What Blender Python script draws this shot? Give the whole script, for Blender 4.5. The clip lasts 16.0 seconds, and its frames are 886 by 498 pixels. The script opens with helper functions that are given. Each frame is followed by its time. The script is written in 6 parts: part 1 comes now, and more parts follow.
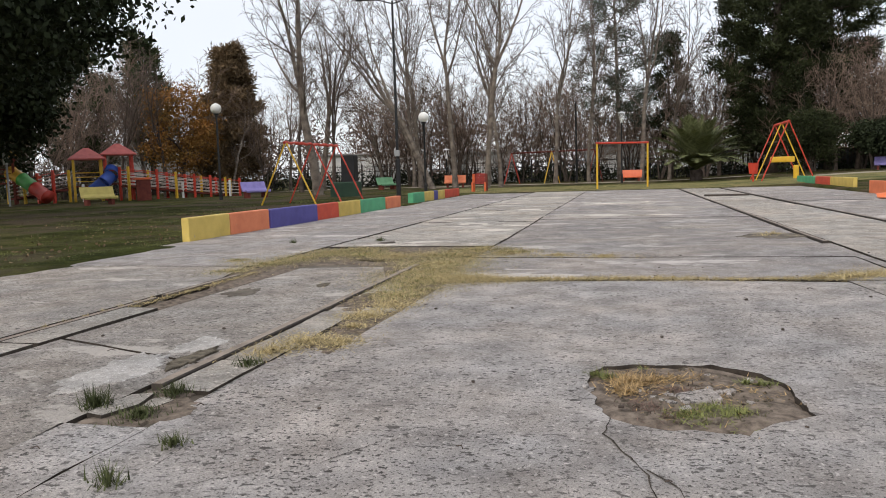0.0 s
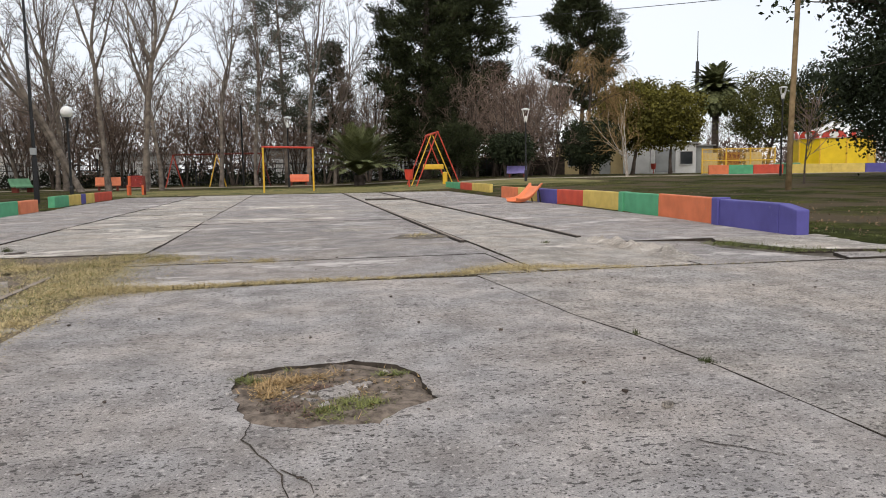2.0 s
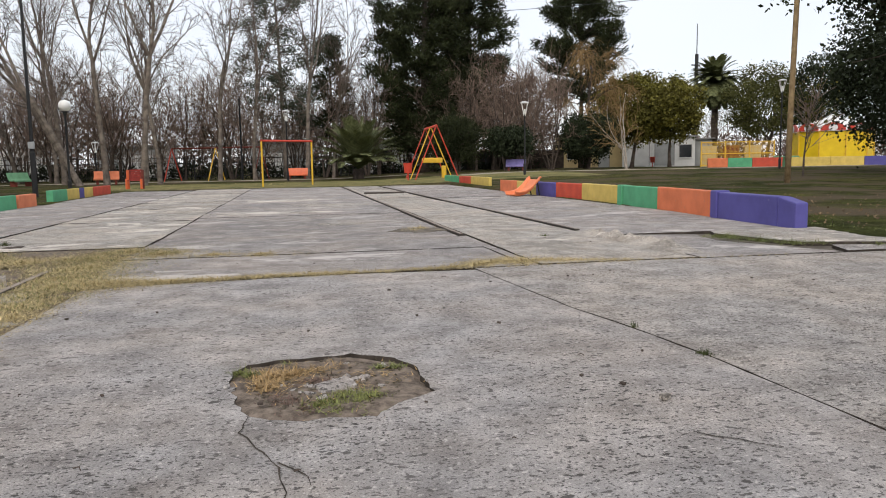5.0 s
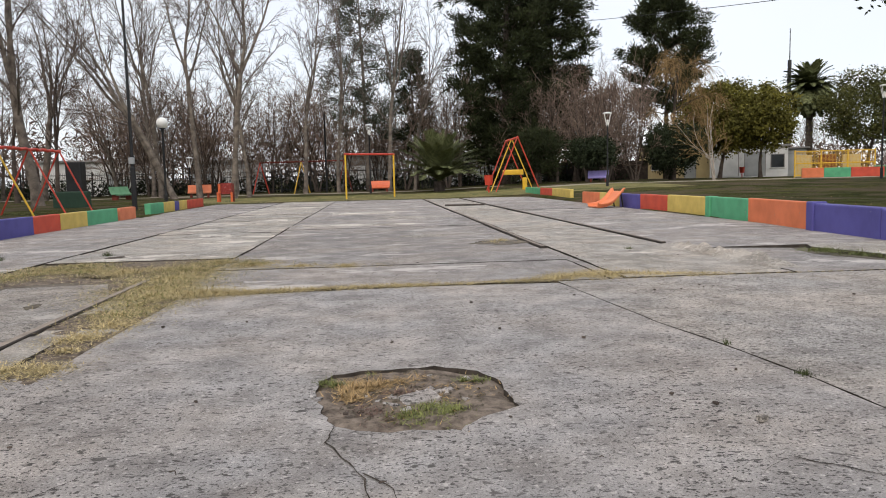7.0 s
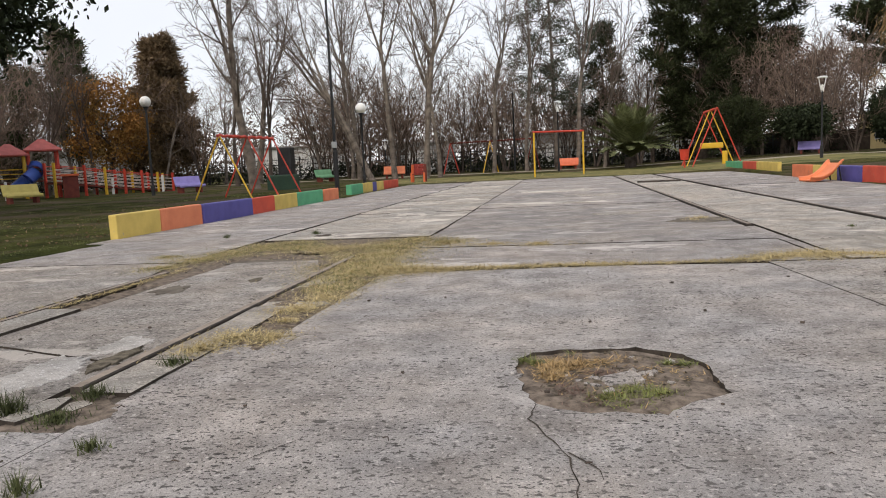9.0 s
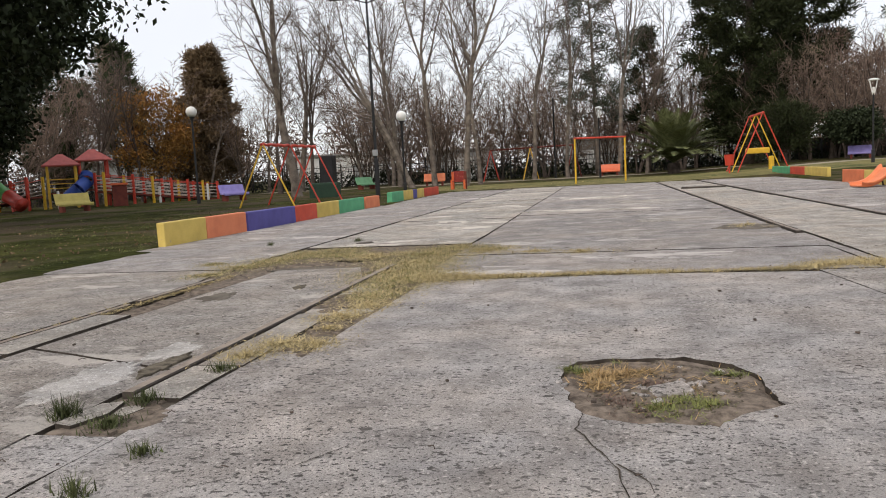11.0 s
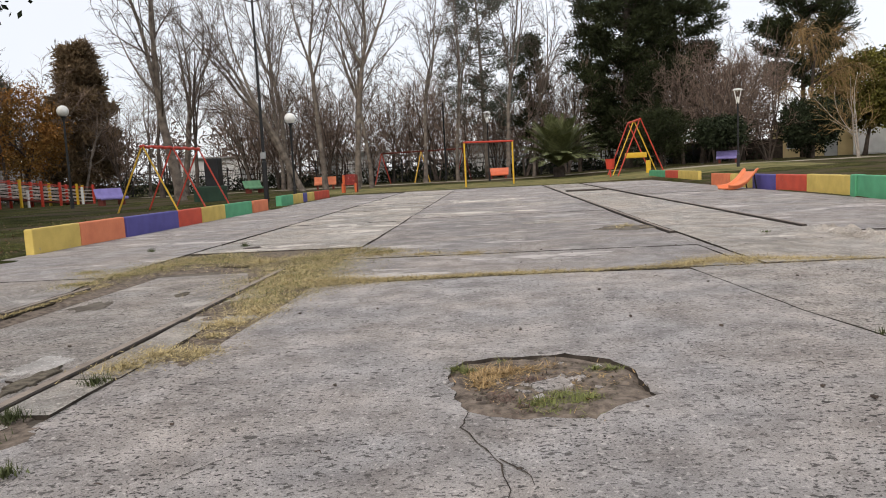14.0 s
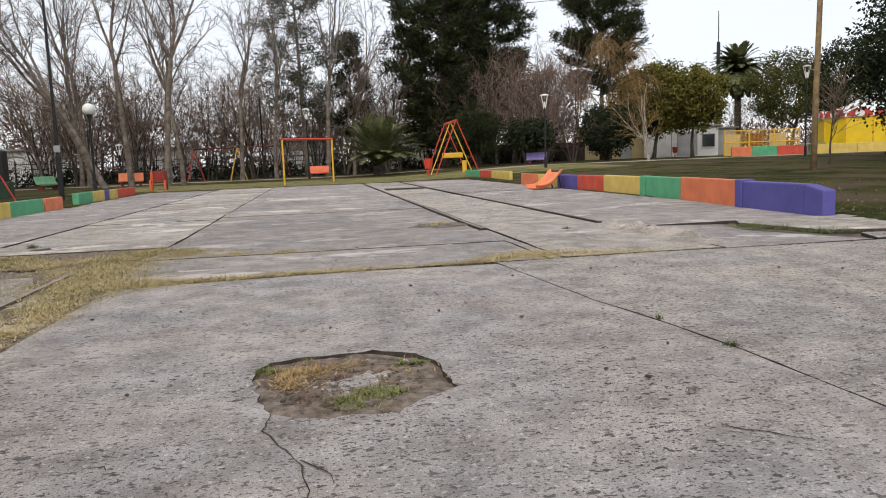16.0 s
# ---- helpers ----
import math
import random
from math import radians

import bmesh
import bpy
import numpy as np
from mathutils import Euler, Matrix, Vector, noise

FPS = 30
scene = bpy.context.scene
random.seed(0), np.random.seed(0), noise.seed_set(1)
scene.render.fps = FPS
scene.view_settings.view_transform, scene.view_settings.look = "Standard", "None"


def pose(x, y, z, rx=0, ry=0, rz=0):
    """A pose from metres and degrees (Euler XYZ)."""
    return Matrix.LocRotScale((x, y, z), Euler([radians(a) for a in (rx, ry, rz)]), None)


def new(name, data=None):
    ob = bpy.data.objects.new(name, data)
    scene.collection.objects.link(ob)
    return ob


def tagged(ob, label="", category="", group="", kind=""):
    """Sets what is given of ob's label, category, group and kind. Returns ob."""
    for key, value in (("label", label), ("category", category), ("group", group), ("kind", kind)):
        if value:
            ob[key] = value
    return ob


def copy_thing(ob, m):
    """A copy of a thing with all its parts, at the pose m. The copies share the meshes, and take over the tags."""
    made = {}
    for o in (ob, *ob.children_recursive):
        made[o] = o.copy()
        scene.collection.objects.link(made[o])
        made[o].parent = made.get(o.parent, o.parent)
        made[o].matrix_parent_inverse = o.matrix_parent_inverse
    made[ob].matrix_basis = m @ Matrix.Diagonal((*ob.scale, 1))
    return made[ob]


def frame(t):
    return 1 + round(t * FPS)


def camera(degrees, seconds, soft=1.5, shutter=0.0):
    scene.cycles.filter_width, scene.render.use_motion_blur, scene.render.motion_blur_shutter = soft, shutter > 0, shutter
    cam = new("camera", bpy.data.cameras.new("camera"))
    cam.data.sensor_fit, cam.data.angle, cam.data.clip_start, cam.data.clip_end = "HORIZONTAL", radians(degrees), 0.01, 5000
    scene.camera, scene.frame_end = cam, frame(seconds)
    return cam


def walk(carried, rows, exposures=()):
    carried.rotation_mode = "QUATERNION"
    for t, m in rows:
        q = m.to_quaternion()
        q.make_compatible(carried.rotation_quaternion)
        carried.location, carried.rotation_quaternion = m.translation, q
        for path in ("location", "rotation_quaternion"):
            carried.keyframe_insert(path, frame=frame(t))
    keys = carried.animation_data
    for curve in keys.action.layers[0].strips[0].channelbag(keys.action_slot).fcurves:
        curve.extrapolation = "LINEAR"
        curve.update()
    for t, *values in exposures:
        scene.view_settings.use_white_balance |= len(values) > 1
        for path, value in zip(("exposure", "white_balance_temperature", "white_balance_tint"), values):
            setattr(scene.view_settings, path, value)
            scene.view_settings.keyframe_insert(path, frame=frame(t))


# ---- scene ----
cam = camera(61.63, 16.0, soft=1.0)
PATH = [
    (0.0, pose(-0.097, -0.003, 0.961, 84.242, 1.708, 13.625)),
    (0.5, pose(-0.071, -0.001, 0.968, 85.307, 0.758, 8.263)),
    (1.0, pose(-0.033, -0.004, 0.965, 85.166, 0.340, -0.192)),
    (1.5, pose(0.014, -0.009, 0.962, 84.176, 0.666, -7.556)),
    (2.0, pose(0.042, -0.020, 0.962, 83.990, 0.813, -11.346)),
    (2.5, pose(0.051, -0.027, 0.965, 83.977, 0.639, -11.906)),
    (3.0, pose(0.050, -0.020, 0.965, 83.887, 0.706, -11.546)),
    (3.5, pose(0.049, -0.016, 0.960, 83.552, 0.730, -11.645)),
    (6.0, pose(0.050, -0.019, 0.958, 83.477, 1.469, -10.615)),
    (6.5, pose(0.046, -0.016, 0.960, 83.922, 1.607, -8.506)),
    (7.0, pose(0.033, 0.001, 0.960, 84.537, 1.252, -5.260)),
    (7.5, pose(0.015, -0.000, 0.958, 84.384, 1.296, -1.408)),
    (8.0, pose(0.001, -0.004, 0.960, 84.128, 1.591, 1.986)),
    (8.5, pose(-0.012, 0.013, 0.956, 83.757, 1.938, 5.245)),
    (9.0, pose(-0.027, 0.018, 0.957, 83.355, 2.643, 9.039)),
    (11.5, pose(-0.049, 0.019, 0.962, 84.130, 3.105, 12.232)),
    (12.0, pose(-0.043, 0.018, 0.958, 84.007, 3.396, 12.238)),
    (12.5, pose(-0.048, 0.020, 0.958, 84.438, 3.446, 11.729)),
    (13.0, pose(-0.037, 0.026, 0.958, 84.477, 3.191, 8.897)),
    (13.5, pose(-0.023, 0.018, 0.960, 84.614, 2.754, 6.090)),
    (14.0, pose(-0.016, 0.002, 0.962, 83.873, 2.893, 3.787)),
    (14.5, pose(-0.001, -0.005, 0.960, 83.636, 2.641, 0.563)),
    (15.0, pose(0.014, -0.001, 0.956, 83.230, 2.577, -2.390)),
    (15.5, pose(0.029, 0.004, 0.958, 83.155, 2.297, -6.167)),
    (16.0, pose(0.062, 0.008, 0.952, 83.166, 2.108, -9.850)),
]
WARMTH = [(0.0, -0.06, 6540, 10), (7.0, -0.05, 6520, 10), (9.0, -0.06, 6700, 10.8), (12.5, -0.06, 6720, 10.8), (14.0, -0.06, 6640, 10.8), (16.0, -0.05, 6580, 10.8)]
walk(cam, PATH, WARMTH)

# ---- sky and light: overcast winter day ----
world = bpy.data.worlds.new("world")
scene.world = world
world.use_nodes = True
wn, wl = world.node_tree.nodes, world.node_tree.links
sky = wn.new("ShaderNodeTexSky")
sky.sky_type = "NISHITA"
sky.sun_disc = False
sky.sun_elevation, sky.sun_rotation = radians(42), radians(205)
skybg = wn.new("ShaderNodeBackground")
skybg.inputs["Strength"].default_value = 0.025
wl.new(sky.outputs[0], skybg.inputs["Color"])
tc = wn.new("ShaderNodeTexCoord")
cl = wn.new("ShaderNodeTexNoise")
cl.inputs["Scale"].default_value, cl.inputs["Detail"].default_value = 1.6, 4
wl.new(tc.outputs["Generated"], cl.inputs["Vector"])
cr = wn.new("ShaderNodeValToRGB")
cr.color_ramp.elements[0].position, cr.color_ramp.elements[0].color = 0.3, (0.76, 0.80, 0.87, 1)
cr.color_ramp.elements[1].position, cr.color_ramp.elements[1].color = 0.7, (0.89, 0.90, 0.925, 1)
wl.new(cl.outputs["Fac"], cr.inputs["Fac"])
cloud = wn.new("ShaderNodeBackground")
cloud.inputs["Strength"].default_value = 1.06
wl.new(cr.outputs["Color"], cloud.inputs["Color"])
addw = wn.new("ShaderNodeAddShader")
wl.new(skybg.outputs[0], addw.inputs[0])
wl.new(cloud.outputs[0], addw.inputs[1])
wl.new(addw.outputs[0], wn["World Output"].inputs["Surface"])
sun_data = bpy.data.lights.new("sun", "SUN")
sun_data.energy, sun_data.angle, sun_data.color = 1.95, radians(50), (1.0, 0.92, 0.80)
sun = new("sun", sun_data)
sun.matrix_world = pose(0, 0, 60, 48, 0, -25)


# ---- materials ----
def mat(name, base, dark=None, scale=6.0, rough=0.8, metal=0.0, bump=0.15, fine=60.0, island=0.0, objvar=0.0, wear=None, wear_amount=0.0, wear_scale=9.0):
    """Two scales of variation between base and dark, grain relief, and worn spots of their own colour."""
    m = bpy.data.materials.new(name)
    m.use_nodes = True
    n, l = m.node_tree.nodes, m.node_tree.links
    p = n["Principled BSDF"]
    p.inputs["Roughness"].default_value, p.inputs["Metallic"].default_value = rough, metal
    p.inputs["Specular IOR Level"].default_value = 0.12 if rough >= 0.65 and not metal else 0.4
    co = n.new("ShaderNodeTexCoord")
    dark = dark or tuple(c * 0.72 for c in base)
    a = n.new("ShaderNodeTexNoise")
    a.inputs["Scale"].default_value, a.inputs["Detail"].default_value = scale, 6
    b = n.new("ShaderNodeTexNoise")
    b.inputs["Scale"].default_value, b.inputs["Detail"].default_value = fine, 3
    for t in (a, b):
        l.new(co.outputs["Object"], t.inputs["Vector"])
    mixv = n.new("ShaderNodeMath")
    mixv.operation = "MULTIPLY_ADD"
    l.new(b.outputs["Fac"], mixv.inputs[0])
    mixv.inputs[1].default_value = 0.35
    l.new(a.outputs["Fac"], mixv.inputs[2])
    r = n.new("ShaderNodeValToRGB")
    r.color_ramp.elements[0].position, r.color_ramp.elements[0].color = 0.45, (*dark, 1)
    r.color_ramp.elements[1].position, r.color_ramp.elements[1].color = 0.85, (*base, 1)
    l.new(mixv.outputs[0], r.inputs["Fac"])
    out = r.outputs["Color"]
    if wear:
        w = n.new("ShaderNodeTexNoise")
        w.inputs["Scale"].default_value, w.inputs["Detail"].default_value, w.inputs["Roughness"].default_value = wear_scale, 8, 0.7
        l.new(co.outputs["Object"], w.inputs["Vector"])
        wr = n.new("ShaderNodeValToRGB")
        wr.color_ramp.elements[0].position, wr.color_ramp.elements[1].position = 0.68 - wear_amount, 0.74 - wear_amount
        l.new(w.outputs["Fac"], wr.inputs["Fac"])
        mx = n.new("ShaderNodeMix")
        mx.data_type = "RGBA"
        l.new(wr.outputs["Color"], mx.inputs["Factor"])
        l.new(out, mx.inputs["A"])
        mx.inputs["B"].default_value = (*wear, 1)
        out = mx.outputs["Result"]
    if island or objvar:
        h = n.new("ShaderNodeHueSaturation")
        src = n.new("ShaderNodeNewGeometry").outputs["Random Per Island"] if island else n.new("ShaderNodeObjectInfo").outputs["Random"]
        mr = n.new("ShaderNodeMapRange")
        amount = island or objvar
        mr.inputs["To Min"].default_value, mr.inputs["To Max"].default_value = 1 - amount, 1 + amount
        l.new(src, mr.inputs["Value"])
        l.new(mr.outputs[0], h.inputs["Value"])
        l.new(out, h.inputs["Color"])
        out = h.outputs["Color"]
    l.new(out, p.inputs["Base Color"])
    if bump:
        bp = n.new("ShaderNodeBump")
        bp.inputs["Strength"].default_value, bp.inputs["Distance"].default_value = bump, 0.01
        l.new(mixv.outputs[0], bp.inputs["Height"])
        l.new(bp.outputs[0], p.inputs["Normal"])
    return m


def concrete(name, base, dark, pit_shade, rough_pits=0.5, objvar=0.06, scar=0.12):
    """Weathered concrete: broad stains, sandy grain, chipped pits with their shadow painted dark, pale lit flecks and
    pale scuffs.
    """
    m = bpy.data.materials.new(name)
    m.use_nodes = True
    n, l = m.node_tree.nodes, m.node_tree.links
    p = n["Principled BSDF"]
    p.inputs["Roughness"].default_value = 0.9
    p.inputs["Specular IOR Level"].default_value = 0.3
    geo = n.new("ShaderNodeNewGeometry")
    def tex(scale, detail, rough=0.6, stretch=None):
        t = n.new("ShaderNodeTexNoise")
        t.inputs["Scale"].default_value, t.inputs["Detail"].default_value, t.inputs["Roughness"].default_value = scale, detail, rough
        if stretch:
            mp = n.new("ShaderNodeMapping")
            mp.inputs["Scale"].default_value = stretch
            l.new(geo.outputs["Position"], mp.inputs["Vector"])
            l.new(mp.outputs[0], t.inputs["Vector"])
        else:
            l.new(geo.outputs["Position"], t.inputs["Vector"])
        return t.outputs["Fac"]
    def ramp(src, a, b, ca=(0, 0, 0), cb=(1, 1, 1)):
        r = n.new("ShaderNodeValToRGB")
        r.color_ramp.elements[0].position, r.color_ramp.elements[0].color = a, (*ca, 1)
        r.color_ramp.elements[1].position, r.color_ramp.elements[1].color = b, (*cb, 1)
        l.new(src, r.inputs["Fac"])
        return r.outputs["Color"]
    def mix(fac, a, b, kind="MIX"):
        x = n.new("ShaderNodeMix")
        x.data_type, x.blend_type = "RGBA", kind
        for sock, v in (("Factor", fac), ("A", a), ("B", b)):
            if hasattr(v, "is_linked"):
                l.new(v, x.inputs[sock])
            elif sock == "Factor":
                x.inputs[sock].default_value = v
            else:
                x.inputs[sock].default_value = (*v, 1)
        return x.outputs["Result"]
    broad = ramp(tex(0.45, 5), 0.30, 0.70, dark, base)
    mid = ramp(tex(3.2, 6, 0.65), 0.35, 0.7, (0.66, 0.65, 0.64), (1.24, 1.24, 1.24))
    col = mix(1.0, broad, mid, "MULTIPLY")
    col = mix(1.0, col, ramp(tex(0.9, 3), 0.38, 0.62, (0.985, 1.0, 1.03), (1.04, 1.0, 0.965)), "MULTIPLY")
    grain = tex(130, 4, 0.8)
    col = mix(0.8, col, ramp(grain, 0.3, 0.75, (0.42, 0.42, 0.43), (1.68, 1.67, 1.65)), "MULTIPLY")
    where = ramp(tex(1.1, 5), 0.42, 0.60)
    def cut(scale, level, soft, stretch=None):
        return ramp(tex(scale, 3, 0.55, stretch), level - soft, level, (1, 1, 1), (0, 0, 0))
    # chipped pits; their small shadows are put into the colour
    pits = mix(1.0, mix(1.0, cut(31, 0.405, 0.03, (0.75, 1.2, 1)), cut(70, 0.41, 0.03), "LIGHTEN"), cut(15, 0.345, 0.02, (0.8, 1.2, 1)), "LIGHTEN")
    # pale flecks paint the lit edges of the chips
    lit_flecks = ramp(tex(38, 3, 0.55), 0.60, 0.66)
    pitmask = mix(1.0, pits, mix(rough_pits, (1, 1, 1), where), "MULTIPLY")
    pm = n.new("ShaderNodeMath")
    pm.operation = "MULTIPLY"
    l.new(pitmask, pm.inputs[0])
    pm.inputs[1].default_value = 1.0
    col = mix(pm.outputs[0], col, pit_shade)
    fl = n.new("ShaderNodeMath")
    fl.operation = "MULTIPLY"
    l.new(lit_flecks, fl.inputs[0])
    fl.inputs[1].default_value = 0.5
    col = mix(fl.outputs[0], col, tuple(min(1, c * 1.6) for c in base))
    scuff = ramp(tex(2.3, 7, 0.7), 0.60, 0.72, (0, 0, 0), (0.5, 0.5, 0.5))
    col = mix(scuff, col, tuple(min(1, c * 1.35) for c in base))
    worn = ramp(tex(0.9, 8, 0.7, (0.6, 1.1, 1)), 0.575, 0.605, (0, 0, 0), (scar, scar, scar))
    col = mix(worn, col, tuple(min(1, c * 1.45) for c in base))
    damp = ramp(tex(0.62, 8, 0.7, (1.3, 0.7, 1)), 0.37, 0.41, (scar, scar, scar), (0, 0, 0))
    col = mix(damp, col, tuple(c * 0.72 for c in dark))
    oi = n.new("ShaderNodeObjectInfo")
    mr = n.new("ShaderNodeMapRange")
    mr.inputs["To Min"].default_value, mr.inputs["To Max"].default_value = 1 - objvar, 1 + objvar
    l.new(oi.outputs["Random"], mr.inputs["Value"])
    hs = n.new("ShaderNodeHueSaturation")
    l.new(mr.outputs[0], hs.inputs["Value"])
    l.new(col, hs.inputs["Color"])
    l.new(hs.outputs[0], p.inputs["Base Color"])
    hgt = n.new("ShaderNodeMath")
    hgt.operation = "MULTIPLY_ADD"
    l.new(pitmask, hgt.inputs[0])
    hgt.inputs[1].default_value = -1.2
    l.new(grain, hgt.inputs[2])
    bp = n.new("ShaderNodeBump")
    bp.inputs["Strength"].default_value, bp.inputs["Distance"].default_value = 0.9, 0.015
    l.new(hgt.outputs[0], bp.inputs["Height"])
    l.new(bp.outputs[0], p.inputs["Normal"])
    return m


CONC = concrete("concrete", (0.53, 0.495, 0.475), (0.41, 0.383, 0.368), (0.085, 0.076, 0.07), 0.35)
CONC_ROUGH = concrete("rough_concrete", (0.53, 0.49, 0.455), (0.39, 0.36, 0.337), (0.10, 0.088, 0.078), 0.15)
CONC_OLD = concrete("old_dark_concrete", (0.48, 0.44, 0.405), (0.33, 0.30, 0.275), (0.10, 0.09, 0.08), 0.3, 0.07, 0.6)
CONC_FAR = concrete("smooth_concrete", (0.46, 0.425, 0.405), (0.32, 0.295, 0.282), (0.16, 0.143, 0.135), 0.8, 0.07, 0.75)
CONC_PALE = concrete("pale_concrete", (0.57, 0.525, 0.475), (0.40, 0.37, 0.335), (0.17, 0.153, 0.138), 0.7, 0.13, 0.75)
DIRT = mat("dirt", (0.19, 0.165, 0.14), (0.08, 0.068, 0.055), 5, 0.95, bump=0.6, fine=40)
# soil on slab sides, darkened further to paint in the shade of gaps
SOIL_SHADE = mat("soil_shade_edge", (0.08, 0.066, 0.055), (0.03, 0.025, 0.021), 9, 0.95, bump=0.4, fine=60)
SOIL = mat("grey_brown_soil", (0.23, 0.185, 0.15), (0.06, 0.047, 0.038), 18, 0.95, bump=0.9, fine=110)
LEAF_LITTER = mat("dry_litter", (0.17, 0.145, 0.112), (0.05, 0.042, 0.033), 22, 0.95, bump=1.0, fine=120)
# weathered rail head, paler also to paint the light on its top
IRON_LIT_TOP = mat("worn_lit_rail_head", (0.32, 0.26, 0.215), (0.17, 0.135, 0.11), 7, 0.7, 0.1, bump=0.3, fine=60)
IRON = mat("rusty_rail_steel", (0.085, 0.067, 0.056), (0.034, 0.029, 0.026), 9, 0.75, 0.2, bump=0.3, fine=70)
BLACK = mat("black_painted_steel", (0.028, 0.028, 0.03), (0.018, 0.018, 0.019), 5, 0.5, 0.2, bump=0.05)
CHIP = (0.33, 0.29, 0.25)
YELLOW = mat("yellow_paint", (0.66, 0.49, 0.13), (0.50, 0.36, 0.09), 3, 0.62, bump=0.2, wear=(0.42, 0.33, 0.20), wear_amount=0.055)
ORANGE = mat("orange_paint", (0.72, 0.20, 0.085), (0.56, 0.15, 0.06), 3, 0.62, bump=0.2, wear=(0.45, 0.2, 0.13), wear_amount=0.055)
SALMON = mat("faded_orange_paint", (0.72, 0.25, 0.13), (0.60, 0.19, 0.10), 3, 0.66, bump=0.2, wear=(0.5, 0.3, 0.2), wear_amount=0.05)
RED = mat("red_paint", (0.60, 0.085, 0.045), (0.45, 0.06, 0.035), 3, 0.62, bump=0.2, wear=(0.40, 0.18, 0.13), wear_amount=0.055)
PURPLE = mat("violet_paint", (0.095, 0.085, 0.31), (0.07, 0.062, 0.23), 3, 0.62, bump=0.2, wear=(0.20, 0.18, 0.32), wear_amount=0.02)
LILAC = mat("pale_violet_paint", (0.34, 0.29, 0.62), (0.25, 0.21, 0.5), 3, 0.6, bump=0.1)
GREEN = mat("green_paint", (0.10, 0.39, 0.20), (0.075, 0.29, 0.15), 3, 0.62, bump=0.2, wear=(0.2, 0.3, 0.2), wear_amount=0.055)
PALEGREEN = mat("pale_green_paint", (0.20, 0.42, 0.24), (0.14, 0.3, 0.17), 3, 0.62, bump=0.1)
DARKGREEN = mat("dark_green_paint", (0.025, 0.06, 0.035), (0.015, 0.04, 0.025), 3, 0.6, bump=0.1)
MUSTARD = mat("mustard_paint", (0.52, 0.44, 0.13), (0.40, 0.33, 0.10), 3, 0.6, bump=0.1)
BRICKRED = mat("brown_red_paint", (0.20, 0.055, 0.04), (0.12, 0.035, 0.03), 4, 0.7, bump=0.2)
S_RED = mat("red_enamel", (0.62, 0.065, 0.035), (0.45, 0.045, 0.03), 5, 0.4, bump=0.05, wear=(0.22, 0.09, 0.06), wear_amount=0.0)
S_YELLOW = mat("yellow_enamel", (0.74, 0.46, 0.04), (0.6, 0.36, 0.03), 5, 0.4, bump=0.05, wear=(0.3, 0.2, 0.08), wear_amount=0.0)
S_ORANGE = mat("orange_enamel", (0.72, 0.15, 0.05), (0.58, 0.11, 0.04), 5, 0.4, bump=0.05)
CHAIR_RED = mat("dark_red_paint", (0.33, 0.04, 0.03), (0.2, 0.025, 0.02), 5, 0.55, bump=0.1)
PLASTIC_O = mat("orange_plastic", (0.78, 0.24, 0.10), (0.66, 0.19, 0.08), 4, 0.45, bump=0.05)
PL_RED = mat("red_plastic", (0.55, 0.06, 0.04), (0.42, 0.045, 0.03), 4, 0.42, bump=0.03)
PL_GREEN = mat("green_plastic", (0.08, 0.34, 0.07), (0.06, 0.26, 0.05), 4, 0.42, bump=0.03)
PL_YELLOW = mat("amber_plastic", (0.62, 0.36, 0.03), (0.5, 0.28, 0.03), 4, 0.42, bump=0.03)
PL_BLUE = mat("blue_plastic", (0.04, 0.10, 0.42), (0.03, 0.07, 0.3), 4, 0.42, bump=0.03)
ROOF_RED = mat("faded_red_roof", (0.48, 0.10, 0.085), (0.36, 0.07, 0.06), 4, 0.5, bump=0.05)
ROPE = mat("pale_rail_paint", (0.62, 0.55, 0.5), (0.5, 0.42, 0.38), 6, 0.6, bump=0.05)
WHITE = mat("white_plaster", (0.76, 0.76, 0.75), (0.6, 0.6, 0.59), 1.2, 0.85, bump=0.1)
GREYWALL = mat("grey_plaster", (0.42, 0.43, 0.43), (0.3, 0.31, 0.31), 1.0, 0.9, bump=0.1)
BUFF = mat("buff_plaster", (0.6, 0.48, 0.26), (0.48, 0.37, 0.2), 1.0, 0.85, bump=0.1)
BRIGHTYEL = mat("bright_yellow_panels", (0.80, 0.56, 0.015), (0.68, 0.46, 0.012), 1.5, 0.5, bump=0.05)
GLASS_DARK = mat("dark_window_glass", (0.03, 0.035, 0.04), (0.02, 0.024, 0.03), 2, 0.1, bump=0.0)
TILE = mat("roof_sheet", (0.32, 0.31, 0.30), (0.2, 0.19, 0.19), 2, 0.7, bump=0.2)
LAMPWHITE = mat("opal_globe", (0.86, 0.85, 0.82), (0.78, 0.77, 0.74), 3, 0.3, bump=0.0)
WOODPOLE = mat("weathered_pole_wood", (0.30, 0.215, 0.12), (0.16, 0.11, 0.06), 5, 0.85, bump=0.4, fine=45)
BARK_PALE = mat("pale_bark", (0.24, 0.20, 0.168), (0.08, 0.066, 0.055), 3, 0.9, bump=0.5, fine=20)
BARK_WHITE = mat("whitish_bark", (0.45, 0.40, 0.34), (0.25, 0.21, 0.18), 3, 0.9, bump=0.4, fine=20)
BARK_DARK = mat("dark_bark", (0.12, 0.095, 0.08), (0.05, 0.04, 0.035), 3, 0.9, bump=0.5, fine=20)
TWIG_PALE = mat("pale_twigs", (0.15, 0.118, 0.10), (0.08, 0.063, 0.053), 2, 0.9, bump=0, island=0.3)
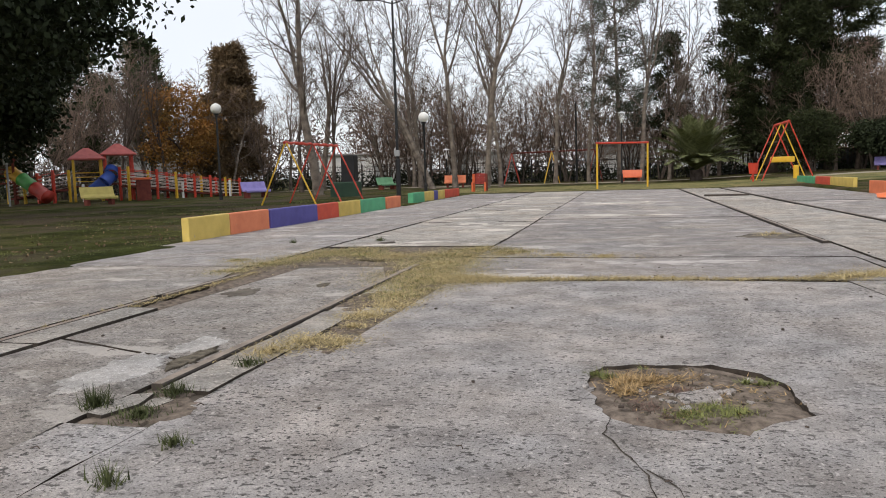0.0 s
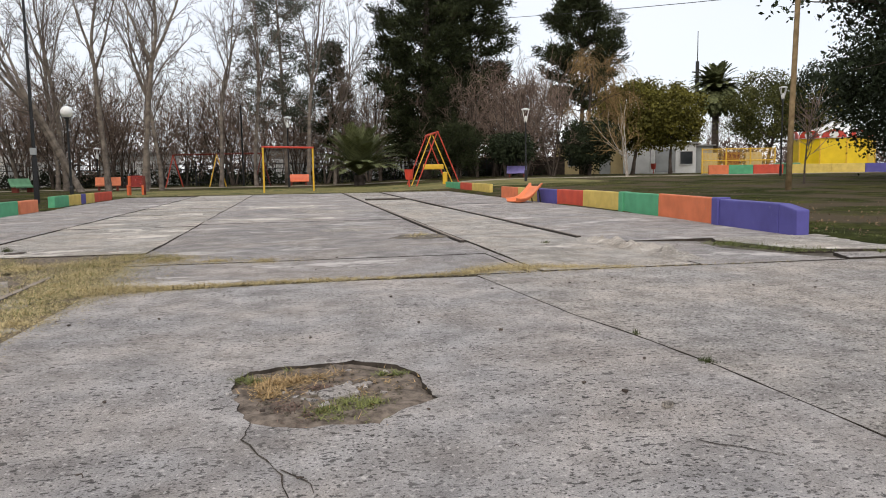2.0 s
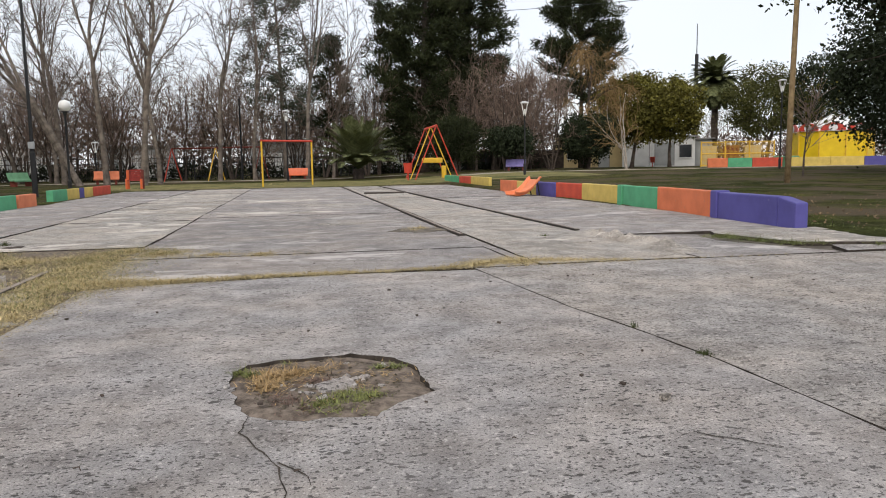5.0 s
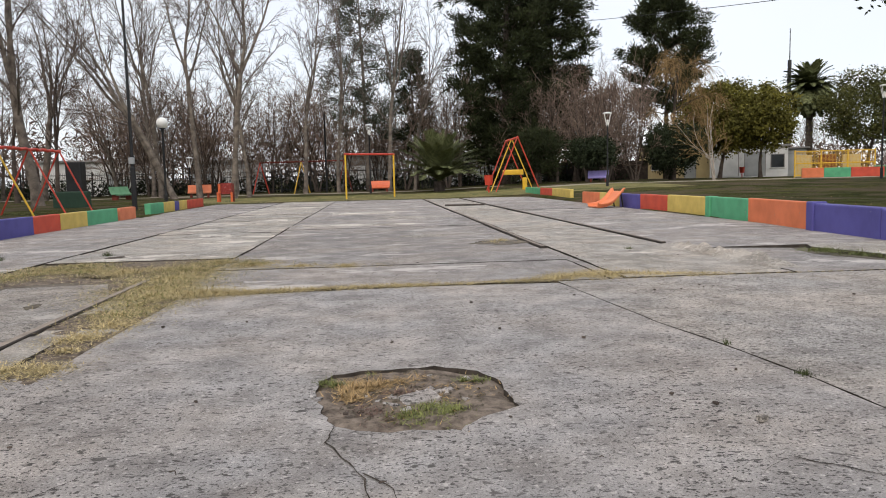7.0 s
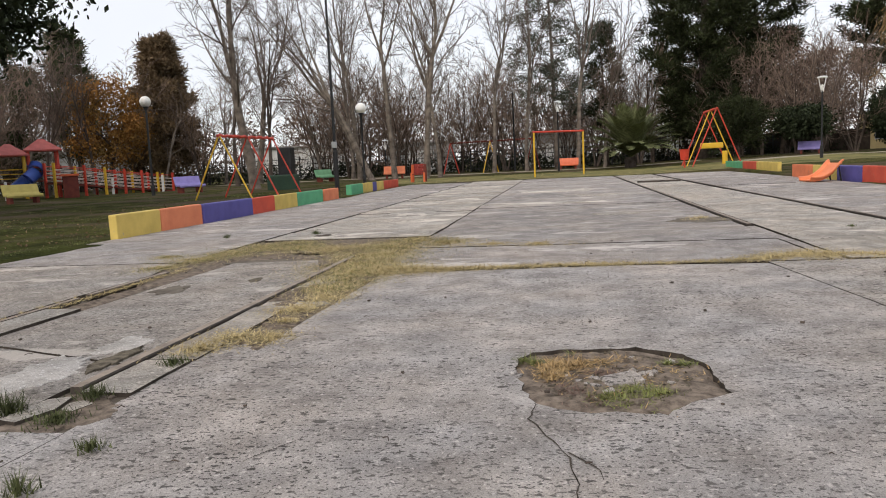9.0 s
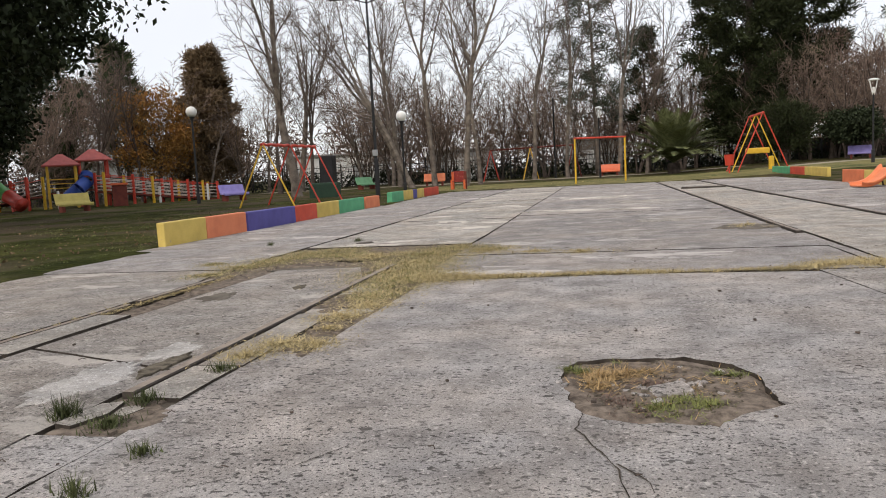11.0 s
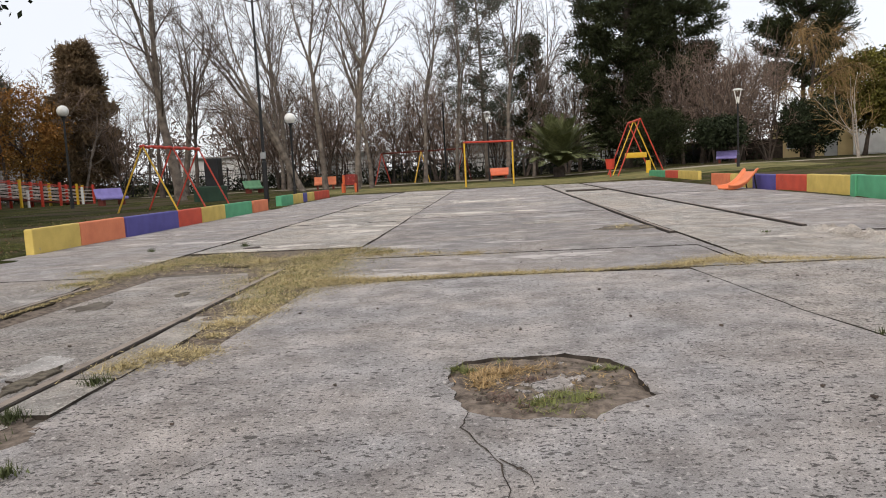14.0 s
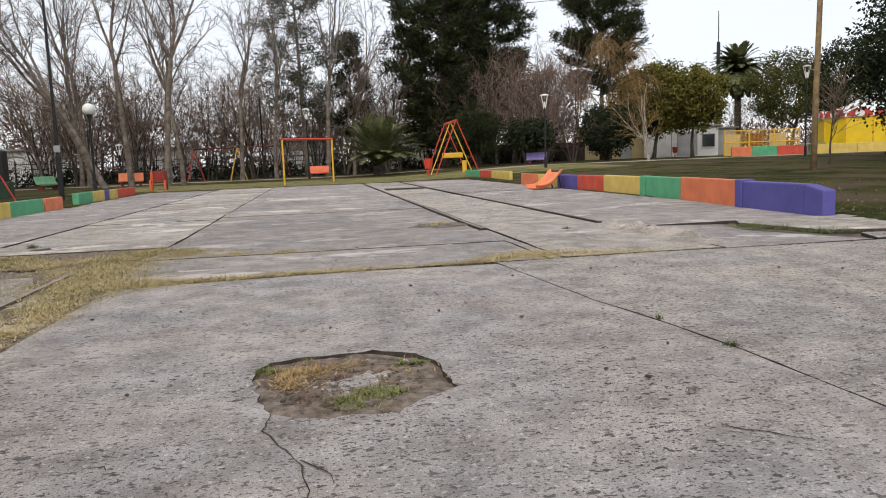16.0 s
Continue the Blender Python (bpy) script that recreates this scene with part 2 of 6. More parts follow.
TWIG_BROWN = mat("brown_twigs", (0.27, 0.20, 0.16), (0.15, 0.11, 0.09), 2, 0.9, bump=0, island=0.35)
TWIG_WILLOW = mat("straw_willow_twigs", (0.30, 0.20, 0.095), (0.2, 0.13, 0.06), 2, 0.9, bump=0, island=0.3)


def leafmat(name, a, b, island=0.45):
    return mat(name, a, b, 0.5, 0.65, bump=0, fine=3, island=island)


L_DARK = leafmat("dark_conifer_needles", (0.042, 0.05, 0.021), (0.023, 0.029, 0.014))
L_BLUE = leafmat("greyish_conifer_needles", (0.10, 0.11, 0.08), (0.06, 0.07, 0.052))
L_OLIVE = leafmat("olive_evergreen_leaves", (0.15, 0.135, 0.027), (0.075, 0.07, 0.018))
L_OLIVE2 = leafmat("dark_olive_leaves", (0.10, 0.10, 0.03), (0.05, 0.055, 0.02))
L_GREEN = leafmat("green_evergreen_leaves", (0.06, 0.08, 0.032), (0.038, 0.05, 0.022))
L_BLACK = leafmat("deep_green_leaves", (0.030, 0.039, 0.019), (0.021, 0.028, 0.014))
L_RUST = leafmat("rust_autumn_leaves", (0.32, 0.145, 0.04), (0.15, 0.10, 0.033))
L_BROWN = leafmat("brown_cypress_needles", (0.19, 0.13, 0.075), (0.105, 0.075, 0.045))
L_DRY = leafmat("withered_leaves", (0.16, 0.105, 0.085), (0.1, 0.07, 0.055))
L_PALM = leafmat("palm_leaflets", (0.16, 0.175, 0.08), (0.095, 0.105, 0.05))
G_STRAW = leafmat("matted_straw", (0.42, 0.29, 0.14), (0.20, 0.13, 0.07), 0.5)
G_DRY = leafmat("dry_grass_blades", (0.50, 0.40, 0.215), (0.30, 0.24, 0.12), 0.55)
G_WEED = leafmat("dark_weed_blades", (0.12, 0.135, 0.055), (0.05, 0.06, 0.026), 0.5)
G_GREEN = leafmat("green_grass_blades", (0.19, 0.20, 0.07), (0.085, 0.10, 0.035), 0.5)


def lawn_material():
    m = bpy.data.materials.new("winter_lawn")
    m.use_nodes = True
    n, l = m.node_tree.nodes, m.node_tree.links
    p = n["Principled BSDF"]
    p.inputs["Roughness"].default_value = 1.0
    p.inputs["Specular IOR Level"].default_value = 0.05
    geo = n.new("ShaderNodeNewGeometry")
    cols = []
    for scale, a, b, ca, cb in ((0.16, 0.38, 0.62, (0.056, 0.066, 0.020), (0.108, 0.106, 0.04)), (1.1, 0.35, 0.7, (0.5, 0.52, 0.5), (1.25, 1.2, 1.1)), (9, 0.3, 0.72, (0.55, 0.57, 0.55), (1.35, 1.3, 1.25)), (70, 0.3, 0.75, (0.55, 0.55, 0.55), (1.4, 1.4, 1.4))):
        t = n.new("ShaderNodeTexNoise")
        t.inputs["Scale"].default_value, t.inputs["Detail"].default_value = scale, 5
        l.new(geo.outputs["Position"], t.inputs["Vector"])
        r = n.new("ShaderNodeValToRGB")
        r.color_ramp.elements[0].position, r.color_ramp.elements[0].color = a, (*ca, 1)
        r.color_ramp.elements[1].position, r.color_ramp.elements[1].color = b, (*cb, 1)
        l.new(t.outputs["Fac"], r.inputs["Fac"])
        cols.append(r.outputs["Color"])
    out = cols[0]
    for c in cols[1:]:
        x = n.new("ShaderNodeMix")
        x.data_type, x.blend_type = "RGBA", "MULTIPLY"
        x.inputs["Factor"].default_value = 1.0
        l.new(out, x.inputs["A"])
        l.new(c, x.inputs["B"])
        out = x.outputs["Result"]
    bare = n.new("ShaderNodeTexNoise")
    bare.inputs["Scale"].default_value, bare.inputs["Detail"].default_value = 0.35, 7
    l.new(geo.outputs["Position"], bare.inputs["Vector"])
    br = n.new("ShaderNodeValToRGB")
    br.color_ramp.elements[0].position, br.color_ramp.elements[1].position = 0.47, 0.60
    l.new(bare.outputs["Fac"], br.inputs["Fac"])
    x = n.new("ShaderNodeMix")
    x.data_type = "RGBA"
    l.new(br.outputs["Color"], x.inputs["Factor"])
    l.new(out, x.inputs["A"])
    x.inputs["B"].default_value = (0.10, 0.078, 0.052, 1)
    l.new(x.outputs["Result"], p.inputs["Base Color"])
    bp = n.new("ShaderNodeBump")
    bp.inputs["Strength"].default_value, bp.inputs["Distance"].default_value = 0.8, 0.05
    l.new(t.outputs["Fac"], bp.inputs["Height"])
    l.new(bp.outputs[0], p.inputs["Normal"])
    return m


LAWN = lawn_material()


# ---- mesh helpers ----
class Geo:
    """Gathers points and faces for one mesh."""

    def __init__(self):
        self.v, self.f, self.mi = [], [], []

    def add(self, verts, faces, mi=0):
        o = len(self.v)
        self.v.extend(tuple(p) for p in verts)
        self.f.extend(tuple(i + o for i in q) for q in faces)
        self.mi.extend([mi] * len(faces))
        return self

    def box(self, lo, hi, m=None, mi=0):
        (x0, y0, z0), (x1, y1, z1) = lo, hi
        c = [Vector(q) for q in ((x0, y0, z0), (x1, y0, z0), (x1, y1, z0), (x0, y1, z0), (x0, y0, z1), (x1, y0, z1), (x1, y1, z1), (x0, y1, z1))]
        if m is not None:
            c = [m @ q for q in c]
        return self.add(c, ((3, 2, 1, 0), (4, 5, 6, 7), (0, 1, 5, 4), (1, 2, 6, 5), (2, 3, 7, 6), (3, 0, 4, 7)), mi)

    def soft_box(self, lo, hi, b=0.02, m=None, mi=0):
        """A box with chamfered edges."""
        bm = bmesh.new()
        bmesh.ops.create_cube(bm, size=1)
        s = [hi[k] - lo[k] for k in range(3)]
        for q in bm.verts:
            q.co = Vector([lo[k] + (q.co[k] + 0.5) * s[k] for k in range(3)])
        bmesh.ops.bevel(bm, geom=list(bm.edges), offset=min(b, min(s) * 0.45), segments=2, affect="EDGES", profile=0.6)
        if m is not None:
            bm.transform(m)
        bm.verts.index_update()
        self.add([q.co.copy() for q in bm.verts], [tuple(q.index for q in f.verts) for f in bm.faces], mi)
        bm.free()
        return self

    def tube(self, pts, radii, n=8, cap=True, mi=0):
        pts = [Vector(p) for p in pts]
        k = len(pts)
        verts, faces = [], []
        ref = None
        for i, p in enumerate(pts):
            d = (pts[min(i + 1, k - 1)] - pts[max(i - 1, 0)]).normalized()
            if ref is None:
                ref = d.orthogonal().normalized()
            a = (ref - d * ref.dot(d)).normalized()
            ref = a
            b = d.cross(a)
            r = radii[i] if hasattr(radii, "__len__") else radii
            for j in range(n):
                w = 2 * math.pi * j / n
                verts.append(p + (a * math.cos(w) + b * math.sin(w)) * r)
        for i in range(k - 1):
            for j in range(n):
                q = (j + 1) % n
                faces.append((i * n + j, i * n + q, (i + 1) * n + q, (i + 1) * n + j))
        if cap:
            faces.append(tuple(range(n - 1, -1, -1)))
            faces.append(tuple((k - 1) * n + j for j in range(n)))
        return self.add(verts, faces, mi)

    def lathe(self, prof, at=(0, 0, 0), n=16, mi=0):
        """prof: (radius, height) from below to above."""
        verts = [(at[0] + r * math.cos(2 * math.pi * j / n), at[1] + r * math.sin(2 * math.pi * j / n), at[2] + h) for r, h in prof for j in range(n)]
        faces = [(i * n + j, i * n + (j + 1) % n, (i + 1) * n + (j + 1) % n, (i + 1) * n + j) for i in range(len(prof) - 1) for j in range(n)]
        faces += [tuple(range(n - 1, -1, -1)), tuple((len(prof) - 1) * n + j for j in range(n))]
        return self.add(verts, faces, mi)

    def mesh(self, name, mats, smooth=False):
        me = bpy.data.meshes.new(name)
        me.from_pydata(self.v, [], self.f)
        for q in (mats if isinstance(mats, (list, tuple)) else [mats]):
            me.materials.append(q)
        me.polygons.foreach_set("material_index", self.mi)
        if smooth:
            me.polygons.foreach_set("use_smooth", [True] * len(self.f))
        me.update()
        return me


def thing(name, at, label, category, group="", rz=0.0):
    ob = new(name)
    ob.empty_display_size = 0.2
    ob.matrix_world = pose(*at, 0, 0, rz)
    return tagged(ob, label, category, group)


def part(name, geo, material, parent, label="", smooth=False):
    """One mesh under a thing, in the thing's own coordinates."""
    ob = new(name, geo.mesh(name, material, smooth))
    ob.parent = parent
    return tagged(ob, label) if label else ob


def single(name, geo, material, label, category, group="", at=(0, 0, 0), rz=0.0, kind="", smooth=False):
    ob = new(name, geo.mesh(name, material, smooth))
    ob.matrix_world = pose(*at, 0, 0, rz)
    return tagged(ob, label, category, group, kind)


def sm(v):
    v = min(max(v, 0.0), 1.0)
    return v * v * (3 - 2 * v)


LOT_X0, LOT_X1, LOT_Y0, LOT_Y1 = -6.98, 7.30, -7.0, 35.2


def height(x, y):
    """The lawn rises a little to the east of the paved lot."""
    return 0.4 * sm((x - 2) / 14) * sm((y - 14) / 30) - 0.004


# ---- ground ----
def build_ground():
    def lines(lo, hi, marks):
        out = set()
        q = lo
        while q <= hi:
            out.add(round(q, 3))
            q += 1.5
        out |= set(marks)
        for far in (12, 30, 70, 150, 330, 700, 1500):
            out |= {lo - far, hi + far}
        return sorted(out)
    xs = lines(-60, 75, (LOT_X0 - 0.05, LOT_X0, LOT_X1, LOT_X1 + 0.05))
    ys = lines(-20, 100, (LOT_Y0 - 0.05, LOT_Y0, LOT_Y1, LOT_Y1 + 0.05))
    g = Geo()
    inside = lambda x, y: LOT_X0 - 0.001 <= x <= LOT_X1 + 0.001 and LOT_Y0 - 0.001 <= y <= LOT_Y1 + 0.001
    verts = []
    for y in ys:
        for x in xs:
            if inside(x, y):
                z = -0.045
            else:
                d = max(LOT_X0 - x, x - LOT_X1, LOT_Y0 - y, y - LOT_Y1)
                z = height(x, y) + (0.035 * noise.noise((x * 0.35, y * 0.35, 0)) if d > 1 else 0)
            verts.append((x, y, z))
    w = len(xs)
    g.add(verts, [(j * w + i, j * w + i + 1, (j + 1) * w + i + 1, (j + 1) * w + i) for j in range(len(ys) - 1) for i in range(w - 1)])
    for k, f in enumerate(g.f):
        if all(inside(*g.v[i][:2]) for i in f):
            g.mi[k] = 1
    single("ground", g, [LAWN, DIRT], "patchy winter lawn with bare earth", "ground", kind="structure")


build_ground()


# ---- trees ----
def bend(p, d, length, n, wander, up, rng):
    """A wandering line from p along d that turns towards up."""
    pts, step = [p], length / n
    for _ in range(n):
        d = (d + Vector((rng.uniform(-1, 1), rng.uniform(-1, 1), rng.uniform(-1, 1))) * wander + Vector((0, 0, up))).normalized()
        p = p + d * step
        pts.append(p)
    return pts


def along(pts, s):
    k = s * (len(pts) - 1)
    i = min(int(k), len(pts) - 2)
    return pts[i].lerp(pts[i + 1], k - i), (pts[i + 1] - pts[i]).normalized()


def side(d, angle, rng):
    """A way that leaves d by that angle, at random round it."""
    a = d.orthogonal().normalized()
    a.rotate(Matrix.Rotation(rng.uniform(0, 2 * math.pi), 3, d))
    return (d * math.cos(angle) + a * math.sin(angle)).normalized()


def blades(g, centre, n, spread, length, width, rng, droop=0.0, out=None):
    """Loose small leaves round a point."""
    for _ in range(n):
        o = Vector((rng.gauss(0, spread), rng.gauss(0, spread), rng.gauss(0, spread * 0.7)))
        d = Vector((rng.uniform(-1, 1), rng.uniform(-1, 1), rng.uniform(-1, 1) - droop))
        if out is not None:
            d += out
        d = d.normalized()
        s = d.orthogonal().normalized()
        s.rotate(Matrix.Rotation(rng.uniform(0, 6.28), 3, d))
        ln, wd = length * rng.uniform(0.6, 1.3), width * rng.uniform(0.6, 1.3)
        c = centre + o
        g.add((c, c + d * ln * 0.5 + s * wd * 0.5, c + d * ln, c + d * ln * 0.5 - s * wd * 0.5), ((0, 1, 2, 3),))


def bare_tree(name, seed, h, r, lean=(0, 0), fork=0.4, limbs=10, angle=0.55, twigs=7, bark=None, twig_mat=None, stems=1, up=0.10, sub=8, leaves=0, leaf_mat=None, droop=0.0):
    """A leafless tree: tapered stems, ascending limbs, branches and fine twigs."""
    rng = random.Random(seed)
    wood, fine, dry = Geo(), Geo(), Geo()
    for s in range(stems):
        a = rng.uniform(0, 6.28)
        tilt = 0.0 if stems == 1 else rng.uniform(0.12, 0.4)
        d = Vector((math.cos(a) * tilt + lean[0], math.sin(a) * tilt + lean[1], 1)).normalized()
        hh = h * (1 if stems == 1 else rng.uniform(0.7, 1.0))
        rr = r * (1 if stems == 1 else rng.uniform(0.6, 1.0))
        trunk = bend(Vector((0, 0, -0.15)), d, hh, 12, 0.07, 0.02, rng)
        wood.tube(trunk, [rr * (1.25 if i == 0 else (1 - i / 12.6) ** 0.85) for i in range(13)], 8)
        for k in range(limbs):
            t = fork + (0.97 - fork) * (k + rng.uniform(0, 0.8)) / limbs
            p, td = along(trunk, min(t, 0.985))
            ln = hh * (1 - t * 0.72) * rng.uniform(0.38, 0.62)
            br = max(rr * (1 - t) * 0.62, 0.022)
            limb = bend(p, side(td, angle * rng.uniform(0.7, 1.3), rng), ln, 6, 0.13, up - droop * 0.1, rng)
            wood.tube(limb, [br * (1 - i / 7.0) for i in range(7)], 5, False)
            for _ in range(sub):
                t2 = rng.uniform(0.25, 1)
                p2, d2 = along(limb, t2)
                b2 = bend(p2, side(d2, rng.uniform(0.35, 0.9), rng), ln * rng.uniform(0.25, 0.5), 4, 0.17, up - droop * 0.3, rng)
                fine.tube(b2, [max(br * 0.42 * (1 - i / 5.0), 0.012) for i in range(5)], 3, False)
                for _ in range(twigs):
                    p3, d3 = along(b2, rng.uniform(0.2, 1))
                    b3 = bend(p3, side(d3, rng.uniform(0.3, 0.9), rng), rng.uniform(0.5, 1.3) * (1 + droop), 2 if not droop else 4, 0.2, up - droop, rng)
                    fine.tube(b3, [0.013] + [0.009] * (len(b3) - 1), 3, False)
                    if leaves:
                        blades(dry, b3[-1], leaves, 0.18, 0.13, 0.09, rng, 0.5)
    t = new(name)
    part("trunk", wood, bark or BARK_PALE, t, smooth=True)
    part("crown", fine, twig_mat or TWIG_PALE, t)
    if leaves:
        part("leaves", dry, leaf_mat or L_DRY, t)
    return t


def winter_tree(name, seed, h, r, lean=(0, 0), first=0.36, limbs=3, spread=0.42, bark=None, twig_mat=None, stems=1, tilt=0.3, crook=0.065, step=0.92, spikes=5):
    """A leafless tree: crooked stems, ascending limbs, branches, branchlets and fine pointed twigs."""
    rng = random.Random(seed)
    wood, fine = Geo(), Geo()

    def twig(p, d):
        ln = rng.uniform(0.25, 0.65)
        mid = p + d * ln * 0.5
        end = mid + side(d, rng.uniform(0.1, 0.45), rng) * ln * 0.5
        a = d.orthogonal().normalized() * 0.011
        b = d.cross(a)
        fine.add((p + a, p - a * 0.5 + b * 0.87, p - a * 0.5 - b * 0.87, end), ((0, 1, 3), (1, 2, 3), (2, 0, 3)))

    def grow(p, d, ln, r0, r1, level):
        n = max(2, round(ln / (0.9, 0.7, 0.55, 0.5)[level]))
        pts = bend(p, d, ln, n, crook * (1, 1.9, 2.6, 3.2)[level], (0.012, 0.03, 0.03, 0.02)[level], rng)
        radii = [r0 + (r1 - r0) * i / n for i in range(n + 1)]
        if level == 0:
            radii[0] *= 1.3
        (wood if level < 2 else fine).tube(pts, radii, (8, 6, 4, 3)[level], False)
        tip, td = pts[-1], (pts[-1] - pts[-2]).normalized()
        if level == 0:
            for k in range(limbs):
                grow(tip, side(td, spread * (0.25 + 0.75 * k / max(1, limbs - 1)) * rng.uniform(0.8, 1.2), rng), (h - ln) * rng.uniform(0.7, 0.95), r1 * (0.88 - 0.12 * k), 0.012, 1)
            for k in range(2):
                q, qd = along(pts, rng.uniform(0.6, 0.95))
                grow(q, side(qd, rng.uniform(0.6, 0.95), rng), (h - ln) * rng.uniform(0.3, 0.5), r1 * 0.4, 0.011, 1)
        elif level == 1:
            m = int(ln / step) + 2
            for k in range(m):
                t = 0.15 + 0.85 * (k + rng.random()) / m
                q, qd = along(pts, min(t, 0.99))
                grow(q, side(qd, rng.uniform(0.4, 0.85), rng), max(0.8, ln * rng.uniform(0.22, 0.5) * (1.15 - 0.65 * t)), max(0.016, r0 * 0.5 * (1 - t)), 0.009, 2)
        elif level == 2:
            m = int(ln / (step * 0.5)) + 2
            for k in range(m):
                q, qd = along(pts, min(0.15 + 0.85 * (k + rng.random()) / m, 0.99))
                grow(q, side(qd, rng.uniform(0.35, 0.9), rng), rng.uniform(0.5, 1.25), 0.013, 0.008, 3)
        else:
            for k in range(spikes):
                q, qd = along(pts, min(0.2 + 0.8 * (k + rng.random()) / spikes, 0.99))
                twig(q, side(qd, rng.uniform(0.25, 0.9), rng))

    for k in range(stems):
        a = rng.uniform(0, 6.28)
        tl = 0.0 if stems == 1 else rng.uniform(0.3, 1.0) * tilt
        d = Vector((math.cos(a) * tl + lean[0], math.sin(a) * tl + lean[1], 1)).normalized()
        rr = r * (1 if stems == 1 else rng.uniform(0.6, 1))
        grow(Vector((math.cos(a) * 0.1 * (stems > 1), math.sin(a) * 0.1 * (stems > 1), -0.15)), d, h * first * rng.uniform(0.9, 1.1), rr, rr * 0.68, 0)
    t = new(name)
    part("trunk", wood, bark or BARK_PALE, t, smooth=True)
    part("crown", fine, twig_mat or TWIG_PALE, t)
    return t


def conifer(name, seed, h, r, base, leaf, boughs=80, subs=7, per=22, length=0.42, width=0.09, profile="column", rise=0.3, trunk_r=0.28, gap=0.0, bark=None, tuft=0.26):
    """An evergreen: a straight trunk and boughs that fan out into plumes of needles, with hollows between them."""
    rng = random.Random(seed)
    wood, crown = Geo(), Geo()
    trunk = bend(Vector((0, 0, -0.15)), Vector((0, 0, 1)), h, 10, 0.025, 0.05, rng)
    wood.tube(trunk, [trunk_r * (1.2 if i == 0 else 1 - i / 10.7) for i in range(11)], 8)
    for k in range(boughs):
        if rng.random() < gap:
            continue
        s = (k + rng.random()) / boughs
        t = base + (0.985 - base) * s
        if profile == "cone":
            reach = r * (1 - s) ** 0.75 * min(1, 0.6 + s * 3)
        elif profile == "column":
            reach = r * min(1, 0.62 + 1.6 * s) * (1 - s ** 4) ** 0.8
        else:
            reach = r * math.sqrt(max(0.05, 1 - (2 * s - 0.85) ** 2 * 0.85))
        a = k * 2.4 + rng.uniform(-0.5, 0.5)
        reach = max(0.6, reach * rng.uniform(0.7, 1.12))
        p, _ = along(trunk, t)
        d = Vector((math.cos(a), math.sin(a), rise * rng.uniform(0.2, 1.6))).normalized()
        limb = bend(p, d, reach, 5, 0.09, 0.05 * rise, rng)
        wood.tube(limb, [0.06, 0.05, 0.04, 0.03, 0.02, 0.012], 4, False)
        for c in range(subs):
            q, dd = along(limb, 0.32 + 0.67 * (c + rng.random()) / subs)
            b = bend(q, side(dd, rng.uniform(0.2, 0.95), rng), 0.35 + reach * 0.2 * rng.random(), 3, 0.12, 0.08 * rise, rng)
            wood.tube(b, [0.018, 0.015, 0.012, 0.008], 3, False)
            for m in range(3):
                e, ed = along(b, 0.35 + 0.63 * (m + rng.random()) / 3)
                blades(crown, e, per, tuft, length, width, rng, -0.25, ed * 0.9)
    t = new(name)
    part("trunk", wood, bark or BARK_DARK, t, smooth=True)
    part("crown", crown, leaf, t)
    return t


def broadleaf(name, seed, h, r, low, leaf, clusters=150, per=60, leaf_size=0.17, trunk_r=0.2, flat=0.8, forks=5, bark=None):
    """An evergreen broadleaved tree: trunk, forking limbs, and clusters of leaves in an uneven crown."""
    rng = random.Random(seed)
    wood, crown = Geo(), Geo()
    mid = (h + low) / 2
    half = (h - low) / 2
    trunk = bend(Vector((0, 0, -0.15)), Vector((rng.uniform(-0.1, 0.1), rng.uniform(-0.1, 0.1), 1)), low + half * 0.6, 6, 0.08, 0.02, rng)
    wood.tube(trunk, [trunk_r * (1.25 if i == 0 else 1 - i / 9) for i in range(7)], 8)
    tips = []
    for k in range(forks):
        p, d = along(trunk, rng.uniform(0.5, 1))
        a = 6.28 * (k + rng.random() * 0.6) / forks
        limb = bend(p, Vector((math.cos(a), math.sin(a), rng.uniform(0.5, 1.2))).normalized(), r * rng.uniform(0.7, 1.0), 5, 0.14, 0.02, rng)
        wood.tube(limb, [trunk_r * 0.5 * (1 - i / 6.5) for i in range(6)], 6, False)
        for _ in range(5):
            p2, d2 = along(limb, rng.uniform(0.3, 1))
            b2 = bend(p2, side(d2, rng.uniform(0.4, 1.0), rng), r * rng.uniform(0.3, 0.55), 3, 0.16, 0.03, rng)
            wood.tube(b2, [0.05, 0.038, 0.026, 0.014], 4, False)
            tips.append(b2[-1])
    for k in range(clusters):
        a, c = rng.uniform(0, 6.28), rng.uniform(-1, 1)
        q = rng.uniform(0.35, 1.0) ** 0.5
        lob = 1 + 0.33 * noise.noise((math.cos(a) * 1.7 + seed, math.sin(a) * 1.7, c * 1.7))
        s = math.sqrt(1 - c * c)
        centre = Vector((r * s * math.cos(a) * q * lob, r * s * math.sin(a) * q * lob, mid + half * c * q * lob))
        blades(crown, centre, per, r * 0.07 + 0.13, leaf_size * 1.3, leaf_size * 0.75, rng, 0.3)
    for q in tips:
        blades(crown, q, per, r * 0.1, leaf_size * 1.3, leaf_size * 0.75, rng, 0.3)
    t = new(name)
    part("trunk", wood, bark or BARK_DARK, t, smooth=True)
    part("crown", crown, leaf, t)
    return t


def put(tree, x, y, rz=0.0, scale=1.0, label="", category="tree", group="", drop=0.0):
    tree.matrix_world = pose(x, y, (height(x, y) if abs(x) < 80 else 0.0) - drop, 0, 0, rz) @ Matrix.Scale(scale, 4)
    tagged(tree, label, category, group)
    return tree


